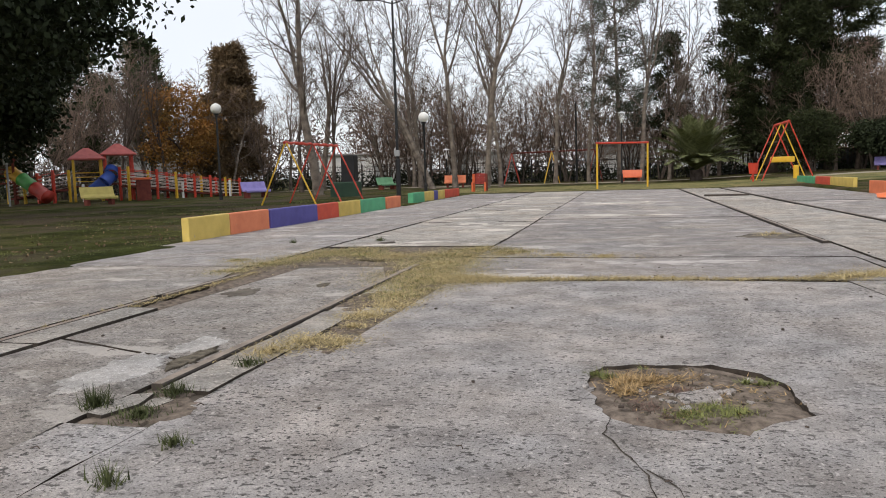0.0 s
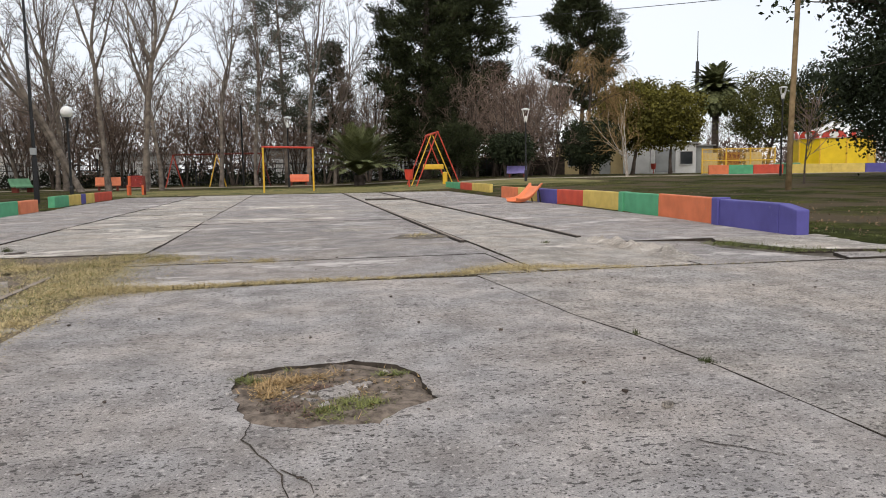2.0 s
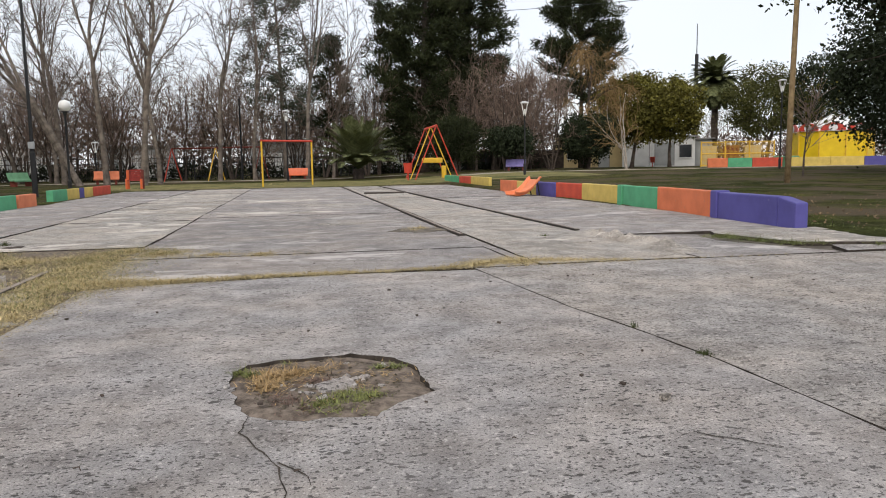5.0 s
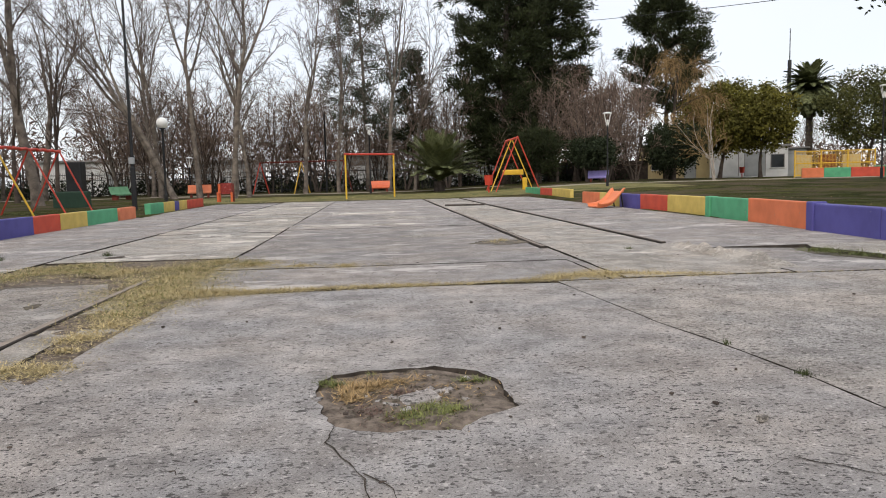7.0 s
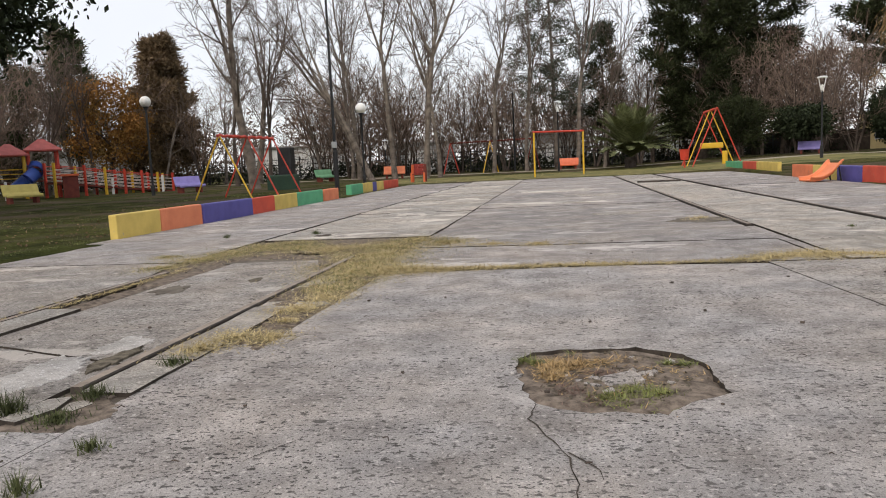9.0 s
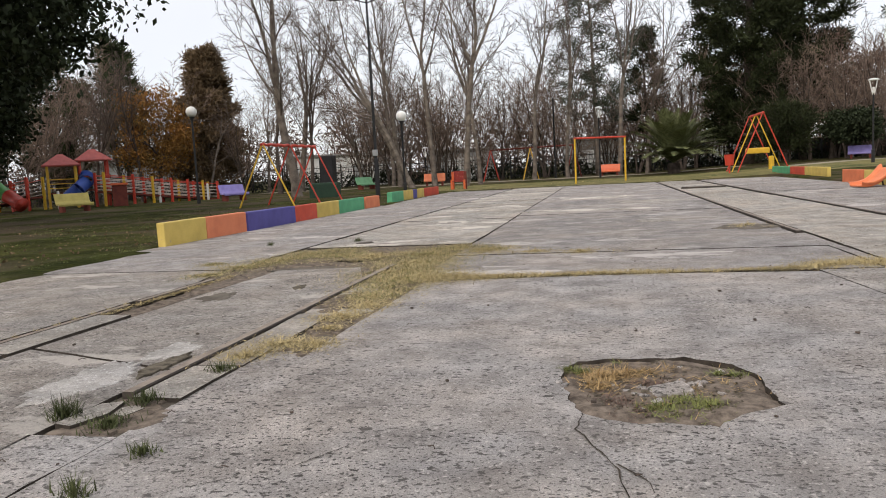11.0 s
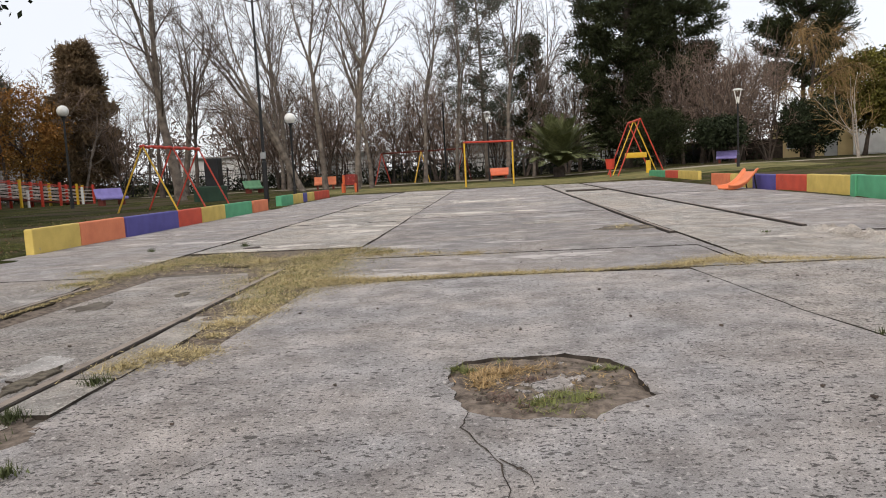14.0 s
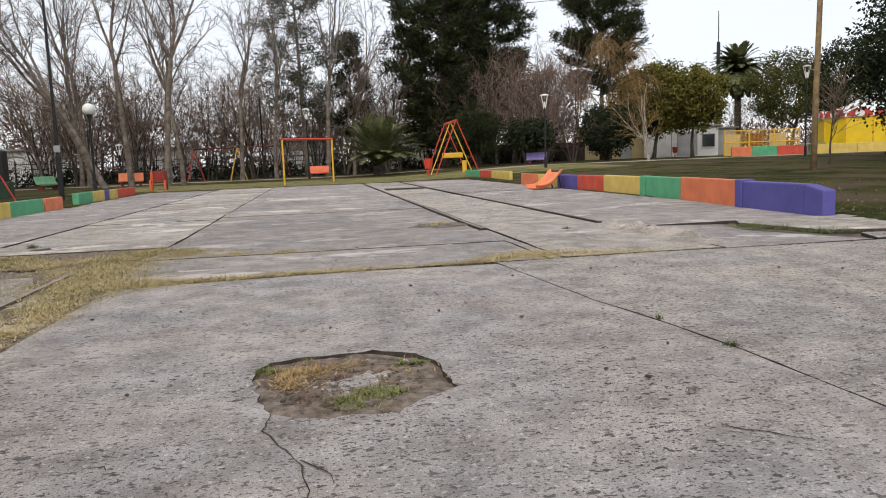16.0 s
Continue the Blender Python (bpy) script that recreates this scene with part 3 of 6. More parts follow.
def again(tree, x, y, rz, scale, label=""):
    c = copy_thing(tree, pose(x, y, height(x, y), 0, 0, rz))
    c.scale = (scale,) * 3
    return tagged(c, label) if label else c


# tall pale-barked bare trees behind the playground
BARE = "tall bare tree with pale bark and fine winter twigs"
G_BARE = "bare trees along the park edge"
ta = put(winter_tree("bare_tree", 3, 17.5, 0.27, (-0.07, 0.0), 0.34, 3, 0.45), -16.6, 38.6, 20, 1, "large leaning pale-barked tree, leafless, with wide ascending limbs", group=G_BARE)
tb = put(winter_tree("bare_tree", 8, 17.0, 0.19, (-0.36, 0.05), 0.34, 2, 0.4), -12.4, 48.0, 0, 1, "slender pale bare tree leaning strongly over the lawn", group=G_BARE)
td_ = put(winter_tree("bare_tree", 12, 17.5, 0.19, (0.02, 0.0), 0.42, 3, 0.4), -8.5, 46.2, 70, 1, BARE, group=G_BARE)
te = put(winter_tree("bare_tree", 15, 17.5, 0.16, (0.06, 0.02), 0.40, 3, 0.36), -5.07, 55.8, 10, 1, BARE, group=G_BARE)
tf = put(winter_tree("bare_tree", 23, 11.0, 0.14, (0.0, 0.0), 0.30, 3, 0.55, bark=BARK_DARK), -18.1, 44.5, 40, 1, "medium bare tree with dark spreading branches", group=G_BARE)
tg = put(winter_tree("bare_tree", 27, 10.5, 0.13, (0.03, 0.0), 0.30, 4, 0.6, twig_mat=TWIG_BROWN), -34.6, 44.0, 40, 1, "bare tree with dense brown twigs behind the play area", group=G_BARE)
for x, y, rz, sc in ((-36.6, 43.2, 80, 0.92), (-38.2, 45.5, 150, 1.0), (-40.5, 44.5, 220, 1.0), (-33.0, 46.5, 300, 1.0), (-31.0, 47.5, 20, 0.9), (-26.0, 55.0, 120, 1.0), (14.2, 66.5, 60, 0.95), (19.6, 66.0, 200, 1.0), (-19.5, 59.0, 250, 1.0)):
    again(tg, x, y, rz, sc)
for src, x, y, rz, sc in ((tb, -13.0, 50.3, 25, 1.0), (td_, -11.5, 50.7, 200, 1.03), (te, -8.07, 49.3, 130, 0.92), (te, -2.6, 56.0, 250, 0.92), (td_, -14.6, 53.0, 300, 0.98),
                          (ta, -22.0, 52.0, 160, 0.9), (te, -10.2, 56.5, 30, 1.0), (td_, 1.2, 58.0, 120, 1.0), (te, 3.4, 62.0, 300, 0.9), (tf, -21.4, 47.0, 190, 1.1), (te, -16.3, 57.0, 77, 1.0),
                          (tf, -31.3, 41.5, 100, 0.82), (tf, -29.2, 43.0, 10, 0.86), (td_, -33.5, 45.0, 60, 0.62), (tb, -26.5, 46.5, 280, 0.5)):
    again(src, x, y, rz, sc)
# thicket of bare multi-stemmed small trees along the fence
THICK = "bare multi-stemmed small tree with dense brown twigs"
ua = put(winter_tree("thicket_tree", 31, 8.2, 0.085, (0, 0), 0.28, 2, 0.5, BARK_DARK, TWIG_BROWN, 3, 0.4, 0.08, 0.85, 3), -16.5, 62.5, 0, 1, THICK, group="thicket trees")
ub = put(winter_tree("thicket_tree", 37, 8.6, 0.09, (0.05, 0), 0.30, 2, 0.45, BARK_DARK, TWIG_BROWN, 3, 0.3, 0.08, 0.85, 3), -13.0, 62.0, 0, 1, THICK, group="thicket trees")
rng_t = random.Random(5)
for k in range(40):
    x = -22.5 + k * 0.88 + rng_t.uniform(-0.8, 0.8)
    y = 61.5 + rng_t.uniform(-2.0, 6.0) + max(0, x + 8) * 0.25
    again((ua, ub)[k % 2], x, y, rng_t.uniform(0, 360), rng_t.uniform(0.8, 1.2))
for x, y, s in ((-33, 50, 0.9), (-38, 46, 1.0), (-40, 50, 1.1), (-27.5, 54, 0.9), (12.5, 66, 1.2), (15.5, 69, 1.25), (18.5, 66, 1.3), (21.5, 70, 1.3), (14, 62, 1.15), (19.5, 63, 1.1), (40.5, 75, 0.9), (43.5, 74, 0.85), (46, 72, 0.8), (-36, 41, 0.8), (-42, 42, 1.0)):
    again((ua, ub)[int(x * 7) % 2], x, y, x * 31, s)

# conifers
put(conifer("conifer", 41, 25.0, 5.0, 0.06, L_DARK, 190, 8, 24, trunk_r=0.45), 11.3, 63.6, 0, 1, "huge dense dark green conifer with drooping sprays")
put(conifer("conifer", 42, 18.6, 4.3, 0.16, L_DARK, 95, 7, 24, profile="round", trunk_r=0.3), 16.1, 66.8, 0, 1, "dark green conifer with a ragged top")
put(conifer("conifer", 43, 19.5, 3.6, 0.25, L_BLUE, 52, 6, 20, 0.4, 0.065, rise=0.1, trunk_r=0.22, gap=0.1, tuft=0.32, bark=BARK_PALE), -0.4, 62.5, 0, 1, "tall airy greyish conifer with open branches")
put(conifer("conifer", 44, 12.2, 2.0, 0.25, L_DARK, 30, 5, 16, profile="cone", trunk_r=0.2, gap=0.15), 3.8, 66, 0, 1, "slender dark conifer with gaps in its crown")
put(conifer("conifer", 45, 17.0, 4.3, 0.36, L_DARK, 80, 7, 24, profile="round", rise=0.45, trunk_r=0.3), 28.0, 69.5, 0, 1, "tall dark conifer with a broad ragged crown")
put(conifer("conifer", 46, 10.8, 3.4, 0.06, L_BROWN, 90, 7, 22, profile="cone", trunk_r=0.25), -29.0, 51.5, 0, 1, "brownish conical cypress turning rust in winter")
put(conifer("conifer", 47, 12.2, 2.6, 0.2, L_GREEN, 50, 6, 20, profile="cone", trunk_r=0.25, gap=0.1), -35.5, 51.0, 0, 1, "dark conifer with an open pointed crown")
put(conifer("conifer", 48, 11.4, 3.0, 0.15, L_GREEN, 60, 6, 20, profile="round", trunk_r=0.25), -40.0, 48.8, 0, 1, "olive dark conifer behind the play area")
put(conifer("conifer", 49, 3.8, 2.0, 0.2, L_DARK, 50, 5, 18, 0.3, 0.06, "round", trunk_r=0.13), 12.3, 55.5, 0, 1, "low spreading green conifer beside the big one")
put(broadleaf("autumn_tree", 51, 7.6, 2.4, 1.5, L_RUST, 200, 48, 0.14, 0.17), -28.8, 44.6, 0, 1, "broad tree with rust and olive autumn leaves")
# broadleaved evergreens on the east side
put(broadleaf("evergreen_tree", 52, 8.3, 3.7, 2.4, L_OLIVE, 360, 60, 0.2, 0.2), 30.0, 62.6, 0, 1, "round olive green tree with a forked trunk")
put(broadleaf("evergreen_tree", 53, 7.9, 2.8, 2.4, L_OLIVE, 260, 55, 0.2, 0.18), 33.2, 61.6, 0, 1, "olive green tree with a dense round crown")
put(broadleaf("evergreen_tree", 54, 4.5, 2.4, 0.7, L_BLACK, 220, 55, 0.16, 0.15), 23.8, 57.5, 0, 1, "low dark green round tree")
put(broadleaf("evergreen_tree", 55, 3.2, 1.8, 1.2, L_BLACK, 160, 50, 0.16, 0.12), 16.0, 54.0, 0, 1, "small dark evergreen tree by the path")
put(broadleaf("evergreen_tree", 56, 9.2, 3.8, 2.6, L_OLIVE2, 300, 60, 0.18, 0.22), 44.6, 64.2, 0, 1, "dense green tree behind the yellow fence")
put(broadleaf("evergreen_tree", 57, 9.9, 2.8, 3.6, L_BLACK, 150, 60, 0.18, 0.2), 47.5, 60.5, 0, 1, "dark tree with an uneven crown behind the yellow booth")
put(broadleaf("evergreen_tree", 58, 8.3, 4.8, 1.4, L_BLACK, 620, 60, 0.17, 0.25), 32.4, 33.3, 0, 1, "dark dense evergreen tree over the east lawn")
put(broadleaf("evergreen_tree", 60, 13.5, 5.6, 5.0, L_BLACK, 850, 80, 0.17, 0.3), 24.5, 22.3, 0, 1, "large dark evergreen tree with overhanging leafy boughs")
put(broadleaf("evergreen_tree", 61, 14.5, 7.0, 4.0, L_BLACK, 1250, 80, 0.19, 0.45, forks=7), -20.9, 17.6, 0, 1, "very large dark evergreen tree shading the west lawn")
put(broadleaf("evergreen_tree", 62, 11.5, 5.4, 2.0, L_BLACK, 520, 60, 0.25, 0.35), -31.2, 29.4, 0, 1, "dense dark evergreen tree beside the play towers")
put(broadleaf("withered_tree", 63, 9.8, 3.4, 1.6, L_DRY, 230, 30, 0.15, 0.18), 17.6, 64.5, 0, 1, "tree with withered reddish brown leaves")
put(broadleaf("withered_tree", 64, 8.8, 3.0, 1.4, L_DRY, 200, 30, 0.15, 0.16), 21.6, 66.0, 0, 1, "tree with sparse withered brown leaves")
put(broadleaf("evergreen_tree", 65, 6.5, 3.6, 0.8, L_GREEN, 200, 45, 0.26, 0.2), -45.0, 44.0, 0, 1, "dark evergreen tree beyond the play area")
put(broadleaf("evergreen_tree", 66, 7.5, 4.0, 0.8, L_BLACK, 220, 45, 0.28, 0.2), -42.0, 36.0, 0, 1, "dark evergreen tree west of the play area")
for x, y, s in ((-40, 40, 0.9), (-37.5, 43.5, 0.8), (-34, 48, 0.85), (-31, 49.5, 0.8), (-25.5, 50, 0.75), (-43, 47, 1.0), (15.2, 60.5, 1.05), (17.2, 59.0, 1.0), (19.2, 60.5, 1.15), (21.0, 58.5, 0.95), (22.5, 63.0, 1.2), (18.2, 57.0, 0.8)):
    again((ua, ub)[int(-x) % 2], x, y, x * 17, s)
# weeping willow, sapling and bare saplings
put(bare_tree("willow_tree", 71, 10.2, 0.24, (0.03, 0), 0.36, 14, 0.95, 9, BARK_DARK, TWIG_WILLOW, sub=8, up=0.06, droop=0.55), 25.0, 61.0, 0, 1.0, "weeping willow with hanging straw-coloured bare twigs")
put(winter_tree("bare_tree", 73, 6.4, 0.10, (0.08, 0), 0.28, 3, 0.7, BARK_WHITE, TWIG_WILLOW, 2, 0.4, 0.09, 1.1, 3), 24.9, 52.6, 0, 1, "small pale bare tree with crooked limbs")
put(bare_tree("young_tree", 74, 3.3, 0.05, (0.03, 0), 0.3, 7, 0.6, 3, BARK_DARK, TWIG_BROWN, sub=4, leaves=3, leaf_mat=L_OLIVE), 21.8, 28.7, 0, 1, "young tree with a few olive leaves on the lawn")


def palm(name, seed, trunk_h, trunk_r, fronds, length, label, x, y, droop):
    rng = random.Random(seed)
    t = thing(name, (x, y, height(x, y)), label, "palm tree")
    g = Geo()
    rings = max(4, int(trunk_h / 0.18))
    g.tube([(0, 0, -0.2 + (trunk_h + 0.2) * i / rings) for i in range(rings + 1)], [trunk_r * (1.15 if i == 0 else (1.06 if i % 2 else 0.94)) for i in range(rings + 1)], 12)
    part("trunk", g, BARK_DARK, t)
    c = Geo()
    for k in range(fronds):
        a = k * 2.39996
        e = radians(rng.uniform(-50, 82) if droop > 0.5 else rng.uniform(28, 86))
        d = Vector((math.cos(a) * math.cos(e), math.sin(a) * math.cos(e), math.sin(e)))
        p, step, pts = Vector((0, 0, trunk_h)), length / 9, []
        for i in range(10):
            pts.append(p.copy())
            p = p + d * step
            d = (d + Vector((0, 0, -0.105 * (1 + 0.5 * droop)))).normalized()
        c.tube(pts, [0.035 * (1 - i / 11) for i in range(10)], 4, False)
        for i in range(3, 46):
            q, dd = along(pts, i / 46)
            if q.z < 0.05:
                continue
            sd = dd.cross(Vector((0, 0, 1)))
            sd = sd.normalized() if sd.length > 0.01 else Vector((1, 0, 0))
            for sgn in (-1, 1):
                w = (sd * sgn + dd * 0.9 + Vector((0, 0, rng.uniform(-0.1, 0.35)))).normalized()
                ln = length * 0.2 * math.sin(math.pi * (0.12 + 0.8 * i / 46))
                b = dd * (0.06 + 0.05 * (droop > 0.5))
                c.add((q - b, q + b, q + w * ln), ((0, 1, 2),))
    part("crown", c, L_PALM, t, "arching feathery palm fronds")
    return t


palm("palm_tree", 81, 0.7, 0.4, 80, 3.7, "low bushy palm with arching fronds from the ground", 4.6, 52.5, 0.3)
palm("palm_tree", 82, 8.3, 0.33, 170, 3.0, "tall palm with a thick round head of fronds", 42.5, 69.8, 0.9)


def far_woods():
    """A belt of distant winter trees beyond the street."""
    rng = random.Random(91)
    g, w = Geo(), Geo()
    x = -150.0
    while x < 120:
        y = 112 - 0.0016 * x * x + rng.uniform(-6, 6)
        h = (rng.uniform(6.0, 9.5) if x < 25 else rng.uniform(3.5, 6.0))
        w.tube([(x, y, -0.2), (x, y, h * 0.6)], [0.2, 0.08], 5, False)
        for _ in range(34):
            c = Vector((x + rng.gauss(0, 1.9), y + rng.gauss(0, 1.2), h * rng.uniform(0.02, 1.0)))
            blades(g, c, 9, 0.55, 1.0, 0.22, rng, -0.3)
        x += rng.uniform(1.6, 2.6)
    t = tagged(new("far_woods"), "distant belt of bare brown winter trees", "trees", kind="stuff")
    part("trunks", w, BARK_DARK, t)
    part("crowns", g, L_DRY, t)


far_woods()


def hedge():
    """Low dark undergrowth along the foot of the fence."""
    rng = random.Random(97)
    g = Geo()
    x = -72.0
    while x < 24:
        y = (62.5 + (x + 20) * 0.177 if x > -20 else 49.5 + (x + 44) * 0.54) + rng.uniform(0.4, 2.2)
        for _ in range(10):
            blades(g, Vector((x + rng.gauss(0, 0.5), y + rng.gauss(0, 0.3), rng.uniform(0.05, 1.5) * (0.6 + 0.7 * abs(noise.noise((x * 0.4, 3, 0)))))), 11, 0.22, 0.34, 0.12, rng, 0.0)
        x += rng.uniform(0.35, 0.6)
    tagged(new("undergrowth", g.mesh("undergrowth", L_BLACK)), "low dark undergrowth along the fence", "shrubs", kind="stuff")


hedge()


# ---- paved lot ----
pavement = tagged(new("pavement"), "old cracked grey concrete lot with embedded rails", "pavement", kind="structure")


def slab(poly, material, z=0.0, thick=0.05, seed=0, hole=None, wobble=0.006, name="concrete_slab"):
    """One concrete slab with a slightly ragged outline and chamfered rim; hole is an outline cut through it."""
    rng = random.Random(seed)
    ring = []
    k = len(poly)
    for i in range(k):
        a, b = Vector(poly[i]), Vector(poly[(i + 1) % k])
        n = max(1, min(60, int((b - a).length / 0.22)))
        for j in range(n):
            p = a.lerp(b, j / n)
            ring.append((p.x + rng.uniform(-wobble, wobble), p.y + rng.uniform(-wobble, wobble)))
    bm = bmesh.new()
    def loop(pts):
        vs = [bm.verts.new((x, y, 0)) for x, y in pts]
        return [bm.edges.new((vs[i], vs[(i + 1) % len(vs)])) for i in range(len(vs))]
    edges = loop(ring)
    if hole:
        edges += loop(hole)
    bmesh.ops.triangle_fill(bm, use_beauty=True, use_dissolve=False, edges=edges)
    top = list(bm.faces)
    bmesh.ops.recalc_face_normals(bm, faces=top)
    if top and top[0].normal.z < 0:
        bmesh.ops.reverse_faces(bm, faces=top)
    ext = bmesh.ops.extrude_face_region(bm, geom=top)
    moved = [q for q in ext["geom"] if isinstance(q, bmesh.types.BMVert)]
    bmesh.ops.translate(bm, verts=moved, vec=(0, 0, thick))
    bmesh.ops.translate(bm, verts=list(bm.verts), vec=(0, 0, z - thick))
    me = bpy.data.meshes.new(name)
    bm.to_mesh(me)
    bm.free()
    me.materials.append(material)
    me.materials.append(SOIL_SHADE)
    # sides take the dark soil colour that carries the shade of joints and hole
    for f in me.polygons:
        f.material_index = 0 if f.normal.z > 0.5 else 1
    ob = new(name, me)
    ob.parent = pavement
    return ob


def rect(x0, x1, y0, y1):
    return [(x0, y0), (x1, y0), (x1, y1), (x0, y1)]


rng_s = random.Random(11)
HOLE = [(-0.27, 3.49), (-0.2, 3.64), (-0.02, 3.7), (0.14, 3.70), (0.31, 3.73), (0.51, 3.59), (0.6, 3.39), (0.59, 3.2), (0.61, 3.02), (0.44, 2.89), (0.33, 2.75), (0.2, 2.77), (0.02, 2.76), (-0.14, 2.85), (-0.21, 3.03), (-0.24, 3.25)]
rng_h = random.Random(2)
hole = []
for i, p in enumerate(HOLE):
    q = HOLE[(i + 1) % len(HOLE)]
    for j in range(4):
        hole.append((p[0] + (q[0] - p[0]) * j / 4 + rng_h.uniform(-0.012, 0.012), p[1] + (q[1] - p[1]) * j / 4 + rng_h.uniform(-0.012, 0.012)))
# the slab with the hole is split by the crack that runs from the hole
CRACK = [(-0.16, 2.86), (-0.17, 2.68), (-0.09, 2.47), (-0.02, 2.33), (-0.01, 2.12), (0.03, 1.6), (-0.05, 0.8), (0.0, -0.4), (0.05, -2.0), (0.0, -4.0), (0.0, -6.9)]
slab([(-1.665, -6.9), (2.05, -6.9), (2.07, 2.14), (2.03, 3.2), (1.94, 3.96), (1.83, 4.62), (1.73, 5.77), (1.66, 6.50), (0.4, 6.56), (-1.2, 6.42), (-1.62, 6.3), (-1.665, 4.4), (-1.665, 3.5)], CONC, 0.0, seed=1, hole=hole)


def crack_line(line, width, jag, step):
    """A ragged dark crack along a line, with a width that comes and goes."""
    pts = []
    for (xa, ya), (xb, yb) in zip(line, line[1:]):
        n = max(1, int(math.hypot(xb - xa, yb - ya) / step))
        pts += [(xa + (xb - xa) * k / n + rng_h.uniform(-jag, jag), ya + (yb - ya) * k / n + rng_h.uniform(-jag, jag)) for k in range(n)]
    pts.append(line[-1])
    g, verts = Geo(), []
    for k, (x, y) in enumerate(pts):
        w = width * (0.35 + 0.9 * rng_h.random()) * min(1, 0.25 + 0.5 * (len(pts) - 1 - k))
        verts += [(x - w, y - w * 0.4, 0.0035), (x + w, y + w * 0.4, 0.0035)]
    g.add(verts, [(2 * k, 2 * k + 1, 2 * k + 3, 2 * k + 2) for k in range(len(pts) - 1)])
    # flat strip; the shade inside the crack is only its dark colour
    ob = new("crack", g.mesh("crack", SOIL_SHADE))
    ob.parent = pavement


crack_line(CRACK, 0.0032, 0.009, 0.045)
for line in ([(-0.03, 2.36), (0.05, 2.28), (0.07, 2.16)], [(-0.12, 2.5), (-0.03, 2.55), (0.03, 2.62)], [(-0.17, 2.66), (-0.26, 2.6), (-0.36, 2.62)], [(0.75, 3.5), (0.95, 3.62), (1.1, 3.6)], [(-1.5, 2.0), (-1.1, 2.25), (-0.95, 2.5)], [(1.62, 2.1), (1.4, 2.3), (1.25, 2.2)],
             [(-5.9, 6.4), (-5.0, 6.2), (-4.2, 6.5)], [(-6.2, 5.0), (-5.2, 5.3), (-4.6, 5.1)], [(-3.4, 5.3), (-3.0, 5.1), (-2.5, 5.25)], [(0.1, 11.0), (0.6, 10.95), (1.0, 11.05)], [(2.4, 5.9), (3.3, 5.6), (4.2, 5.75)]):
    crack_line(line, 0.0035, 0.012, 0.06)
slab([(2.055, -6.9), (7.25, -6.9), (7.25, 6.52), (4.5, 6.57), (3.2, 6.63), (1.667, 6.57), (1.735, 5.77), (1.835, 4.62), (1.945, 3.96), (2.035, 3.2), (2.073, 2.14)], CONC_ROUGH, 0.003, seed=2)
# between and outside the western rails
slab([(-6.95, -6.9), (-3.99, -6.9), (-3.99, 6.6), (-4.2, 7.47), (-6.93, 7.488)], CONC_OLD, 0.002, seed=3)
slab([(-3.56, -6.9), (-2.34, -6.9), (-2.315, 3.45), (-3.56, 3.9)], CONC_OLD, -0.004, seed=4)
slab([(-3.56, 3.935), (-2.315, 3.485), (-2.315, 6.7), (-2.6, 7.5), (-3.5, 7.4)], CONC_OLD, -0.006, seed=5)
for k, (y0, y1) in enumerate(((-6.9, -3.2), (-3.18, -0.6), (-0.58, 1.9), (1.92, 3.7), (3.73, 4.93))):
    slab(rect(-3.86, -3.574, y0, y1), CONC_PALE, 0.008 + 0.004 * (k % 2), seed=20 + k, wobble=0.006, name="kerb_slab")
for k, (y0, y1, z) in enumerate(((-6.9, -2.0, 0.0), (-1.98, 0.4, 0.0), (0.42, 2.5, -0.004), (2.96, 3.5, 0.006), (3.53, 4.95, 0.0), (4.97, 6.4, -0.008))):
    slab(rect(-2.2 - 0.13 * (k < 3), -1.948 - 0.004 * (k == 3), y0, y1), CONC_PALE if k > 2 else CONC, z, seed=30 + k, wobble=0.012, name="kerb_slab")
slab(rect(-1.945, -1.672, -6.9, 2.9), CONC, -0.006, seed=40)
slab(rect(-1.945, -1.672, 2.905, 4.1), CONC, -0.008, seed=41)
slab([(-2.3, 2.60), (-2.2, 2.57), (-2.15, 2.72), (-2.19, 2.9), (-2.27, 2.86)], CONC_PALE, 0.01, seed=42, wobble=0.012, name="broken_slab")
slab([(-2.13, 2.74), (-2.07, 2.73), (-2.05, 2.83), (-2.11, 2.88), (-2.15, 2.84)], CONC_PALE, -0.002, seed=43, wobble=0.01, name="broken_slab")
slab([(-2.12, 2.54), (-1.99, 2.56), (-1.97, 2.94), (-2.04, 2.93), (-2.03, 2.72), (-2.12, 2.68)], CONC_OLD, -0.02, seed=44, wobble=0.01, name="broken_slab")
def skin(name, cx, cy, rx, ry, z, seed, material):
    """A thin ragged skin of cement or soil on the paving."""
    g, n = Geo(), 56
    ring = []
    for j in range(n):
        a = 2 * math.pi * j / n
        q = 1 + 0.55 * noise.noise((math.cos(a) * 1.6, math.sin(a) * 1.6, seed)) + 0.35 * noise.noise((math.cos(a) * 6, math.sin(a) * 6, seed))
        ring.append((cx + rx * q * math.cos(a), cy + ry * q * math.sin(a)))
    g.add([(cx, cy, z)] + [(cx + (x - cx) * 0.93, cy + (y - cy) * 0.93, z) for x, y in ring] + [(x, y, z - 0.022) for x, y in ring],
          [(0, 1 + j, 1 + (j + 1) % n) for j in range(n)] + [(1 + j, 1 + n + j, 1 + n + (j + 1) % n, 1 + (j + 1) % n) for j in range(n)])
    ob = new(name, g.mesh(name, material))
    ob.parent = pavement
    return ob


